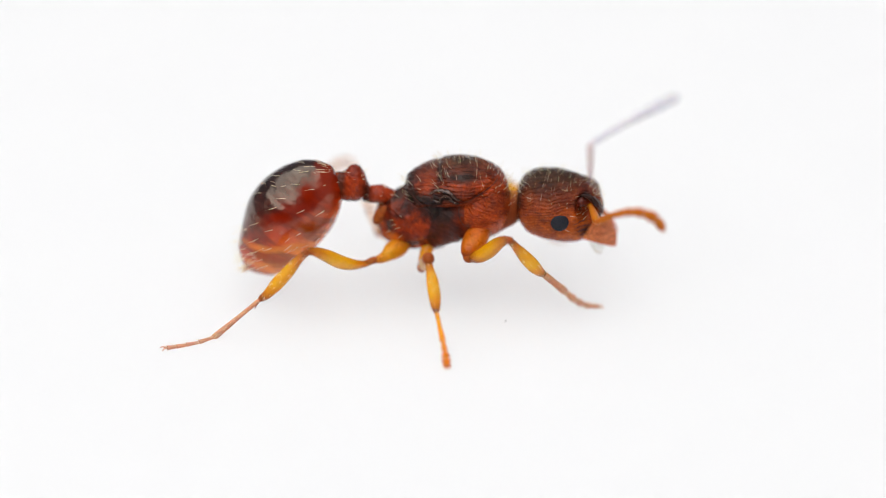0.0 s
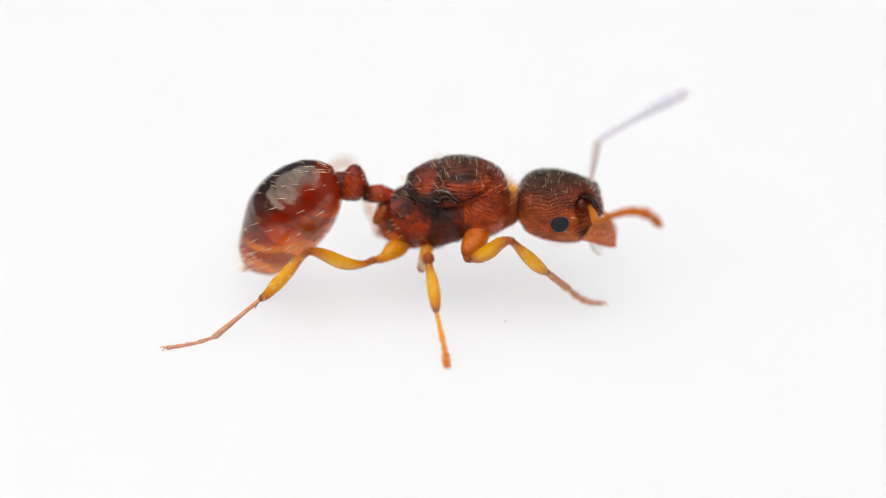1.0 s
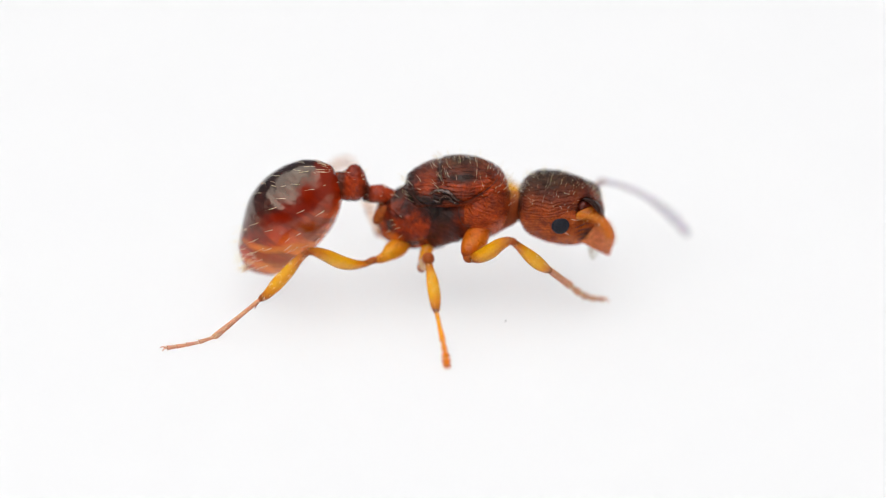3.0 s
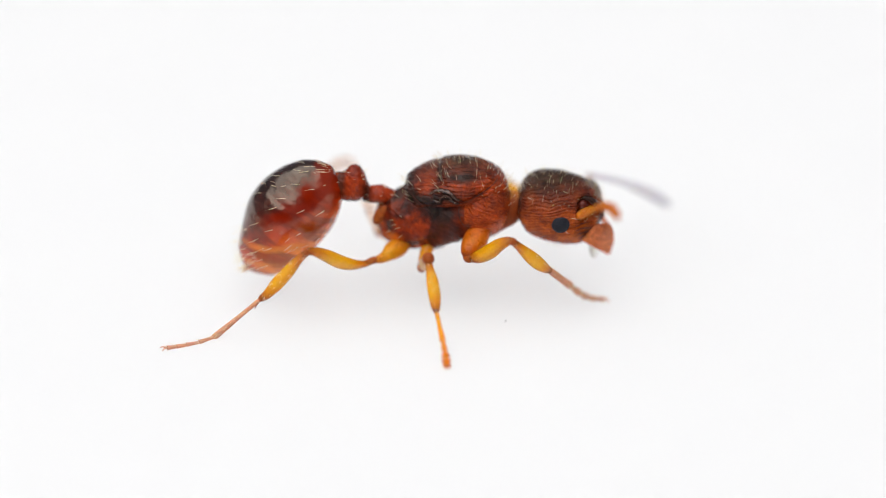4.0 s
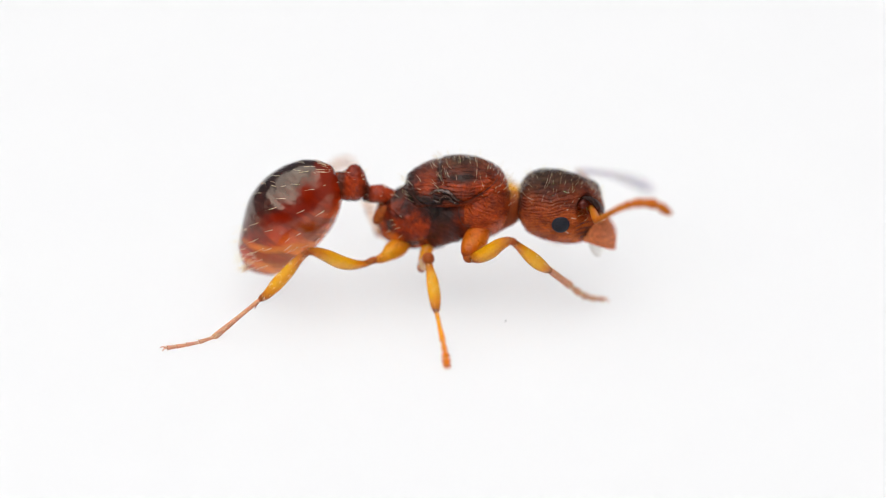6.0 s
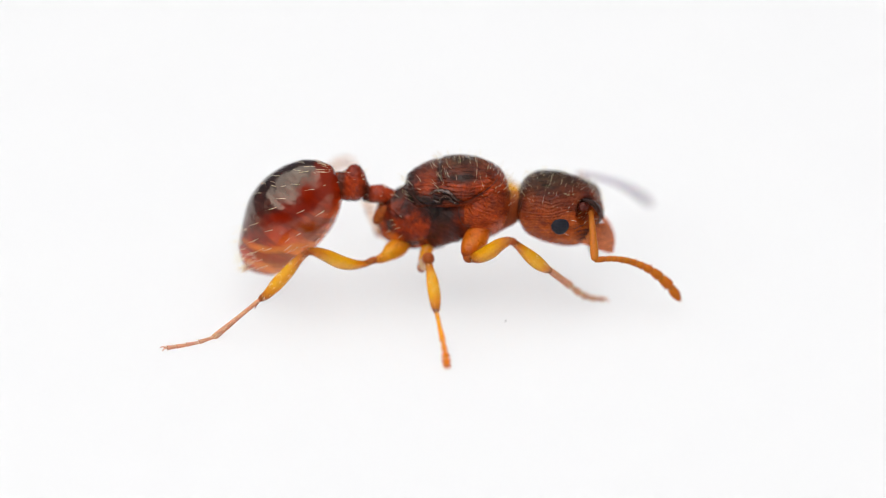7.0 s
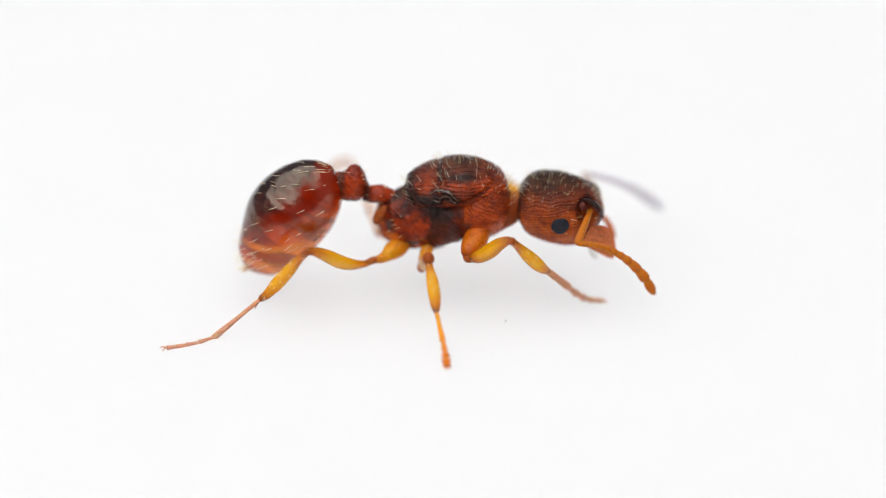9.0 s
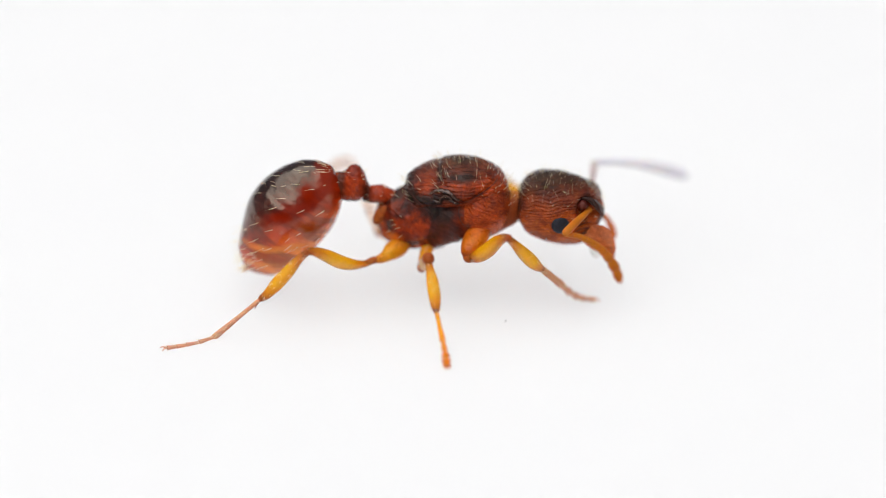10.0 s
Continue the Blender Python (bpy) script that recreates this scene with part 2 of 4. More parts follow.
# copies of the orange antenna materials with blur and glare painted in as grey
M_scape_hazed = cuticle("hazed_scape", [(0.0, (0.50, 0.40, 0.40)), (1.0, (0.48, 0.42, 0.435))], -0.5, 1.2, axis=(1, 0, 0), gloss=0.34, grain=30, relief=0.4, under=0.2, dapple=0.4, pigment=(0.95, 0.95, 0.95))
M_segment_hazed = cuticle("hazed_segment", [(0.0, (0.58, 0.54, 0.60)), (0.3, (0.68, 0.66, 0.74)), (1.0, (0.62, 0.61, 0.70))], -0.02, 0.12, axis=(1, 0, 0),
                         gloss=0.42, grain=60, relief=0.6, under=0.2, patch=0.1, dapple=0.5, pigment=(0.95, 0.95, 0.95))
M_pale = cuticle("pale_cuticle", [(0.0, (0.88, 0.86, 0.80)), (1.0, (0.86, 0.82, 0.74))], 0.0, 2.0, gloss=0.4, under=0.3, dapple=0.1, clear=0.85, pigment=(0.95, 0.95, 0.95))

def gaster_material():
    """Thin glossy cuticle, dark above and amber below, clouded and streaked along the plates."""
    mat, tree, shader = nodes_of("gaster_cuticle")
    where = millimetres(tree)
    cloud = noise_of(tree, where, 2.6, 4.0, 0.6)
    lean = tree.nodes.new("ShaderNodeMapping")
    lean.inputs["Rotation"].default_value = (0, radians(-32), 0)
    tree.links.new(where, lean.inputs["Vector"])
    stretch = tree.nodes.new("ShaderNodeMapping")
    stretch.inputs["Scale"].default_value = (0.55, 1.2, 3.4)
    tree.links.new(lean.outputs["Vector"], stretch.inputs["Vector"])
    streak = noise_of(tree, stretch.outputs["Vector"], 1.6, 2.0, 0.5)
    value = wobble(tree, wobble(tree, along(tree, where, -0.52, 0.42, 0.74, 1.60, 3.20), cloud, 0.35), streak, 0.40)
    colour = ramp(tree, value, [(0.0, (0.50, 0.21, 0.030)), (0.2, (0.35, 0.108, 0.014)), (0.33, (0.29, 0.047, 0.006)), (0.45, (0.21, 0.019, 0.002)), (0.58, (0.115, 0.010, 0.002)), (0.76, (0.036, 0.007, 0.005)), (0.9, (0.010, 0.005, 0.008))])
    colour = mix(tree, "MULTIPLY", 0.8, colour, ramp(tree, streak, [(0.40, (0.42, 0.28, 0.25)), (0.49, (1.0, 0.95, 0.9)), (0.58, (1.45, 1.95, 2.1))]))
    # clouds of colour in the plates, wine ones where the highlight is broken
    tan, rust, wine = (0.44, 0.20, 0.034), (0.20, 0.044, 0.010), (0.13, 0.011, 0.002)
    for centre, radii, tint, much in (((-2.049, -0.3, 2.330), (0.20, 0.8, 0.34), (0.17, 0.019, 0.004), 0.75),
                                      ((-2.370, -0.6, 2.230), (0.15, 0.5, 0.17), wine, 0.9), ((-2.280, -0.6, 1.617), (0.17, 0.5, 0.14), wine, 0.8),
                                      ((-2.840, -0.6, 1.825), (0.20, 0.5, 0.08), wine, 0.8), ((-2.560, -0.6, 2.030), (0.20, 0.5, 0.09), wine, 0.8),
                                      ((-3.090, -0.6, 1.240), (0.36, 0.6, 0.06), tan, 0.8), ((-2.640, -0.6, 1.290), (0.22, 0.6, 0.07), tan, 0.7),
                                      ((-3.250, -0.5, 0.900), (0.30, 0.6, 0.05), tan, 0.8), ((-2.800, -0.6, 1.010), (0.26, 0.6, 0.07), rust, 0.8),
                                      ((-3.150, -0.6, 1.080), (0.30, 0.6, 0.05), rust, 0.7), ((-2.700, -0.6, 0.790), (0.40, 0.6, 0.05), tan, 0.6)):
        colour = mix(tree, "MIX", maths(tree, "MULTIPLY", spot(tree, where, centre, radii, 1.4), much), colour, tint)
    colour = mix(tree, "MULTIPLY", 1.0, colour, (1.42, 0.86, 0.46))
    tree.links.new(colour, shader.inputs["Base Color"])
    wax = add(tree, "ShaderNodeMapRange", **{"From Min": 0.44, "From Max": 0.56, "To Min": 1.0, "To Max": 0.65})
    tree.links.new(noise_of(tree, stretch.outputs["Vector"], 2.1, 4.0, 0.6), wax.inputs["Value"])
    # gaps in the highlight, put into the gloss as duller patches
    dull = maths(tree, "MAXIMUM", spot(tree, where, (-2.37, -0.6, 2.23), (0.17, 0.5, 0.22), 1.2), spot(tree, where, (-2.80, -0.6, 1.86), (0.20, 0.5, 0.09), 1.2))
    shine = maths(tree, "MULTIPLY", wax.outputs["Result"], maths(tree, "SUBTRACT", 1.0, maths(tree, "MULTIPLY", dull, 0.92)))
    tree.links.new(shine, shader.inputs["Specular IOR Level"])
    tree.links.new(maths(tree, "MULTIPLY", maths(tree, "SUBTRACT", 1.0, dull), 0.10), shader.inputs["Coat Weight"])
    rough = add(tree, "ShaderNodeMapRange", **{"From Min": 0.3, "From Max": 0.7, "To Min": 0.10, "To Max": 0.22})
    tree.links.new(cloud, rough.inputs["Value"])
    tree.links.new(rough.outputs["Result"], shader.inputs["Roughness"])
    shader.inputs["Coat Roughness"].default_value = 0.10
    shader.inputs["Specular Tint"].default_value = (1.0, 0.82, 0.66, 1)
    shader.inputs["Subsurface Weight"].default_value = 0.15
    shader.inputs["Subsurface Radius"].default_value = (1.0, 0.3, 0.08)
    shader.inputs["Subsurface Scale"].default_value = 0.15 * MM
    bump(tree, shader, maths(tree, "ADD", maths(tree, "MULTIPLY", cloud, 0.013), maths(tree, "ADD", maths(tree, "MULTIPLY", noise_of(tree, where, 6.0, 1.0), 0.016), maths(tree, "MULTIPLY", noise_of(tree, where, 22.0), 0.0016))), 1.0, 1.0)
    return mat


M_gaster = gaster_material()


def eye_material():
    mat, tree, shader = nodes_of("compound_eye")
    where = millimetres(tree)
    cell = add(tree, "ShaderNodeTexVoronoi", Scale=55.0)
    tree.links.new(where, cell.inputs["Vector"])
    tree.links.new(ramp(tree, cell.outputs["Distance"], [(0.0, (0.026, 0.027, 0.036)), (0.8, (0.010, 0.011, 0.016))]), shader.inputs["Base Color"])
    shader.inputs["Roughness"].default_value = 0.22
    shader.inputs["Specular IOR Level"].default_value = 0.15
    bump(tree, shader, cell.outputs["Distance"], 0.7, 0.006)
    return mat


def hair_material():
    mat, tree, shader = nodes_of("pale_bristle")
    where = millimetres(tree)
    tree.links.new(ramp(tree, noise_of(tree, where, 3.0), [(0.3, (0.82, 0.66, 0.36)), (0.7, (0.90, 0.80, 0.58))]), shader.inputs["Base Color"])
    shader.inputs["Roughness"].default_value = 0.3
    shader.inputs["Subsurface Weight"].default_value = 0.2
    shader.inputs["Subsurface Scale"].default_value = 0.02 * MM
    return mat


def paper_material():
    mat, tree, shader = nodes_of("white_paper")
    where = millimetres(tree)
    tone = ramp(tree, noise_of(tree, where, 0.35, 5.0), [(0.3, (0.897, 0.897, 0.900)), (0.7, (0.903, 0.903, 0.904))])
    tree.links.new(tone, shader.inputs["Base Color"])
    shader.inputs["Roughness"].default_value = 0.9
    shader.inputs["Specular IOR Level"].default_value = 0.1
    bump(tree, shader, noise_of(tree, where, 9.0), 0.03, 0.02)
    # translucent, so that the added lamp beneath brightens it
    glow = tree.nodes.new("ShaderNodeBsdfTranslucent")
    tree.links.new(tone, glow.inputs["Color"])
    both = add(tree, "ShaderNodeMixShader", Fac=0.8)
    tree.links.new(shader.outputs["BSDF"], both.inputs[1])
    tree.links.new(glow.outputs["BSDF"], both.inputs[2])
    tree.links.new(both.outputs["Shader"], tree.nodes["Material Output"].inputs["Surface"])
    return mat


M_eye, M_hair, M_paper = eye_material(), hair_material(), paper_material()


# ---- mesh helpers ----
def spline(rows, count):
    """A smooth curve through rows of numbers, as that many rows."""
    p = np.array(rows, float)
    p = np.vstack([2 * p[0] - p[1], p, 2 * p[-1] - p[-2]])
    out = []
    for s in np.linspace(0, len(p) - 3, count):
        i = min(int(s), len(p) - 4)
        t = s - i
        a, b, c, d = p[i:i + 4]
        out.append(0.5 * (2 * b + (c - a) * t + (2 * a - 5 * b + 4 * c - d) * t * t + (3 * b - a - 3 * c + d) * t ** 3))
    return np.array(out)


def loft(stations, count=48, sides=40, power=2.0, upright=True, facing=None):
    """Rings x, y, z, half width, half height, swept along their centres; returns verts (millimetres) and faces."""
    rows = spline(stations, count)
    rows[:, 3:5] = np.maximum(rows[:, 3:5], 0.002)
    tangent = np.gradient(rows[:, :3], axis=0)
    verts, faces = [], []
    for row, tan in zip(rows, tangent):
        side, up = np.array([0.0, 1, 0]), np.array([0.0, 0, 1])
        if not upright:
            tan = tan if facing is None else np.array(facing, float)
            tan = tan / np.linalg.norm(tan)
            side = side - tan * side.dot(tan)
            side /= np.linalg.norm(side)
            up = np.cross(tan, side)
            up = up if up[2] > 0 or abs(up[2]) < 1e-6 else -up
        for k in range(sides):
            a = 2 * math.pi * k / sides
            ca, sa = math.cos(a), math.sin(a)
            cx, sx = math.copysign(abs(ca) ** (2 / power), ca), math.copysign(abs(sa) ** (2 / power), sa)
            verts.append(row[:3] + side * cx * row[3] + up * sx * row[4])
    for i in range(count - 1):
        for k in range(sides):
            n = (k + 1) % sides
            faces.append((i * sides + k, i * sides + n, (i + 1) * sides + n, (i + 1) * sides + k))
    faces += [tuple(range(sides))[::-1], tuple((count - 1) * sides + k for k in range(sides))]
    return np.array(verts), faces


def limb(points, count=36, sides=16, wide=1.0):
    """A tapering tube through x, y, z, radius."""
    return loft([(x, y, z, r * wide, r) for x, y, z, r in points], count, sides, upright=False)


def blob(centre, radii, turn=(0, 0, 0), count=20, sides=24):
    """A rounded lump with three radii, turned about its centre."""
    rings = [(math.cos(math.pi * (1 - i / count)), math.sin(math.pi * i / count)) for i in range(count + 1)]
    verts, faces = [], []
    m = Euler([radians(a) for a in turn]).to_matrix()
    for c, s in rings:
        for k in range(sides):
            a = 2 * math.pi * k / sides
            v = m @ Vector((c * radii[0], max(s, 0.01) * math.cos(a) * radii[1], max(s, 0.01) * math.sin(a) * radii[2]))
            verts.append(np.array(centre) + np.array(v))
    for i in range(count):
        for k in range(sides):
            n = (k + 1) % sides
            faces.append((i * sides + k, i * sides + n, (i + 1) * sides + n, (i + 1) * sides + k))
    faces += [tuple(range(sides))[::-1], tuple(count * sides + k for k in range(sides))]
    return np.array(verts), faces


def joined(*shapes):
    verts, faces, base = [], [], 0
    for v, f in shapes:
        verts.append(v)
        faces += [tuple(i + base for i in face) for face in f]
        base += len(v)
    return np.vstack(verts), faces


def ruffled(shape, amount, size, ridge=0.0, pitch=20.0, axis=(0, 0, 1), swirl=0.25):
    """Raises a shape unevenly: lumps of a size, and ridges of a pitch across an axis."""
    verts, faces = shape
    middle = verts.mean(axis=0)
    out = []
    for v in verts:
        p = Vector(v)
        away = (p - Vector(middle)).normalized()
        h = amount * noise.noise(p * size)
        if ridge:
            q = p.dot(Vector(axis)) + swirl * noise.noise(p * 2.2) * 0.35 + 0.03 * noise.noise(p * 9)
            h += ridge * (0.5 + 0.5 * math.sin(q * pitch * 2 * math.pi)) * (0.65 + 0.7 * noise.noise(p * 5 + Vector((7, 3, 1))))
        out.append(v + np.array(away) * h)
    return np.array(out), faces


def dented(shape, centre, radius, depth, way):
    """Presses a hollow into a shape along a direction."""
    verts, faces = shape
    out = verts.copy()
    for i, v in enumerate(verts):
        d = np.linalg.norm((v - np.array(centre)) / np.array(radius))
        if d < 1:
            out[i] = v + np.array(way) * depth * (1 - d * d) ** 2
    return out, faces


def grooved(shape, points, width, depth):
    """Presses a groove into a shape's two flanks along a line of x, z."""
    verts, faces = shape
    out = verts.copy()
    line = spline(points, 40)
    near = np.sqrt(((verts[:, None, ::2] - line[None]) ** 2).sum(axis=2)).min(axis=1) / width
    push = depth * np.clip(1 - near ** 2, 0, 1) ** 2
    out[:, 1] -= np.sign(verts[:, 1]) * push
    return out, faces


def part(name, shape, material, parent=None, label="", smooth=True):
    """Links a shape in millimetres as one mesh under a thing or a part."""
    verts, faces = shape
    data = bpy.data.meshes.new(name)
    data.from_pydata([tuple(v) for v in np.asarray(verts) * MM], [], faces)
    data.validate()
    bm = bmesh.new()
    bm.from_mesh(data)
    bmesh.ops.recalc_face_normals(bm, faces=bm.faces)
    bm.to_mesh(data)
    bm.free()
    for poly in data.polygons:
        poly.use_smooth = smooth
    # how far along its own length each place of the part lies
    spread = np.asarray(verts) - np.mean(verts, axis=0)
    run = spread @ np.linalg.svd(spread, full_matrices=False)[2][0] if len(spread) < 4000 else spread[:, 0]
    run = (run - run.min()) / max(np.ptp(run), 1e-9)
    if len(data.vertices) == len(run):
        data.attributes.new("length", "FLOAT", "POINT").data.foreach_set("value", np.where(run[0] < 0.5, run, 1 - run).astype(np.float32))
    data.materials.append(material)
    ob = new(name, data)
    ob.parent = parent
    return tagged(ob, label=label)


def bristles(shape, count, seed, keep, lean, length=(0.12, 0.22), thick=0.0028, lift=0.9):
    """Fine tapering hairs rooted on a shape where keep() says so, leaning one way."""
    rng = random.Random(seed)
    verts, faces = shape
    middle = verts.mean(axis=0)
    pool = [f for f in faces if len(f) == 4]
    out_v, out_f, made, tries = [], [], 0, 0
    while made < count and tries < count * 60:
        tries += 1
        f = rng.choice(pool)
        a, b, c, d = (Vector(verts[i]) for i in f)
        root = a.lerp(b, rng.random()).lerp(d.lerp(c, rng.random()), rng.random())
        normal = (c - a).cross(d - b)
        if normal.length < 1e-9:
            continue
        normal.normalize()
        if normal.dot(root - Vector(middle)) < 0:
            normal = -normal
        if not keep(root, normal):
            continue
        way = (normal * lift + Vector(lean) + Vector([rng.uniform(-0.25, 0.25) for _ in range(3)])).normalized()
        size = rng.uniform(*length)
        side = way.orthogonal().normalized()
        other = way.cross(side)
        droop = Vector(lean) * 0.22 * size
        base = len(out_v)
        for s, r in ((-0.05, 1.0), (0.35, 0.85), (0.7, 0.55), (1.0, 0.12)):
            mid = root + way * size * s + droop * s * s
            for k in range(4):
                g = k * math.pi / 2
                out_v.append(np.array(mid + (side * math.cos(g) + other * math.sin(g)) * thick * r))
        for i in range(3):
            for k in range(4):
                n = (k + 1) % 4
                out_f.append((base + i * 4 + k, base + i * 4 + n, base + i * 4 + 4 + n, base + i * 4 + 4 + k))
        made += 1
    return np.array(out_v), out_f


def hairs(name, parent, *args, **named):
    ob = part(name, bristles(*args, **named), M_hair, parent, "pale cream bristles")
    return tagged(ob, kind="stuff")


# ---- the white sheet ----
def paper_sheet():
    """A translucent white sheet that lies flat, 0.3 mm thick."""
    verts, faces = [], []
    for z in (0.0, -0.3):
        verts += [(x, y, z) for y in (-300, -100, 100, 300) for x in (-300, -100, 100, 300)]
    for i in range(3):
        for k in range(3):
            a = 4 * i + k
            faces += [(a, a + 1, a + 5, a + 4), (a + 16, a + 20, a + 21, a + 17)]
    rim = [0, 1, 2, 3, 7, 11, 15, 14, 13, 12, 8, 4]
    faces += [(a, a + 16, b + 16, b) for a, b in zip(rim, rim[1:] + rim[:1])]
    ob = part("ground", (np.array(verts, float), faces), M_paper, smooth=False)
    return tagged(ob, "plain matt white translucent sheet, brightly lit", "backdrop", kind="structure")


paper_sheet()


def dust_speck():
    """A grain of dust that lies on the paper."""
    x, y, z = (1.103, -1.160, 0.009)
    ob = part("dust_speck", ruffled(blob((0, 0, 0.007), (0.013, 0.010, 0.008), count=8, sides=10), 0.004, 40), M_seam)
    ob.location = Vector((x, y, 0)) * MM
    return tagged(ob, "tiny grain of brownish dust on white paper", "dust")


dust_speck()

# ---- the ant ----
ant = new("ant")
tagged(ant, "reddish brown queen ant with amber legs standing on white paper", "ant")


# gaster: an egg of overlapping plates, hung from the waist and drooping
def build_gaster():
    rows = [(-1.973, 0.000, 2.480, 0.030, 0.040), (-2.003, 0.000, 2.446, 0.130, 0.140), (-2.053, -0.010, 2.395, 0.250, 0.300), (-2.194, -0.030, 2.201, 0.470, 0.540), (-2.475, -0.070, 1.859, 0.660, 0.720), (-2.808, -0.130, 1.435, 0.700, 0.730),
            (-3.071, -0.200, 1.028, 0.600, 0.590), (-3.264, -0.250, 0.745, 0.440, 0.430), (-3.395, -0.280, 0.613, 0.200, 0.200), (-3.465, -0.300, 0.567, 0.030, 0.030)]
    whole = spline(rows, 121)
    for name, first, last, swell in (("gaster", 0, 88, 1.0), ("tergite", 84, 105, 0.994), ("tergite", 101, 121, 0.988)):
        piece = whole[first:last].copy()
        piece[:, 3:5] *= swell
        # each plate ends in a thin rim that turns in over the next one
        if last < 121:
            piece[-1, 3:5] *= 0.993
        shape = loft([tuple(r) for r in piece], 70 if first == 0 else 36, 64, upright=False, facing=whole[-1, :3] - whole[0, :3])
        shape = ruffled(ruffled(shape, 0.012, 2.2), 0.006, 5.5)
        if first == 0:
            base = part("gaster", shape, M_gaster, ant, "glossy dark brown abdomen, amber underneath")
            top = shape
        else:
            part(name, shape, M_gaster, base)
            top = joined(top, shape)
    near_side = lambda p, n: n.y < 0.35 and n.z > -0.55 and p.x < -1.95
    hairs("bristles", base, top, 120, 3, near_side, (-0.75, -0.1, -0.15), length=(0.10, 0.2), thick=0.0034, lift=0.4)
    part("sting_sheath", limb([(-3.435, -0.280, 0.624, 0.040), (-3.495, -0.300, 0.555, 0.030), (-3.555, -0.300, 0.532, 0.015)], 10, 8), M_joint, base)


def build_waist():
    shape = loft([(-1.947, 0.000, 2.105, 0.100, 0.188), (-1.858, 0.000, 2.105, 0.180, 0.244), (-1.778, 0.000, 2.093, 0.200, 0.265), (-1.709, 0.000, 2.105, 0.220, 0.297), (-1.629, 0.000, 2.139, 0.260, 0.338), (-1.539, 0.000, 2.150, 0.280, 0.345), (-1.450, 0.000, 2.139, 0.260, 0.299), (-1.371, 0.000, 2.093, 0.200, 0.200), (-1.302, 0.000, 2.014, 0.100, 0.086)], 56, 36)
    post = part("postpetiole", ruffled(shape, 0.02, 6), M_waist, ant)
    hairs("bristles", post, shape, 16, 8, lambda p, n: n.z > 0.2, (-0.5, 0, 0.1), length=(0.10, 0.16))
    shape = loft([(-1.412, 0.000, 1.922, 0.110, 0.136), (-1.313, 0.000, 1.911, 0.130, 0.143), (-1.193, 0.000, 1.917, 0.170, 0.163), (-1.074, 0.000, 1.922, 0.180, 0.167), (-0.955, 0.000, 1.888, 0.150, 0.137), (-0.776, 0.000, 1.831, 0.130, 0.130)], 40, 28)
    pet = part("petiole", ruffled(shape, 0.018, 7), M_waist, ant)
    hairs("bristles", pet, shape, 9, 9, lambda p, n: n.z > 0.2, (-0.5, 0, 0.1), length=(0.08, 0.14))


def flank(shapes, x, z, reach=0.035):
    """How far out a shape reaches on the ant's near side at a place along and above."""
    verts = np.vstack([v for v, _ in shapes])
    near = verts[(abs(verts[:, 0] - x) < reach) & (abs(verts[:, 2] - z) < reach)]
    return float(near[:, 1].min()) if len(near) else -0.5


COLLAR_SEAM = [(1.086, 2.431), (0.869, 2.318), (0.613, 2.170), (0.307, 2.000)]
BACK_SEAM = [(-0.069, 2.760), (-0.049, 2.625), (-0.030, 2.489), (0.030, 2.398)]


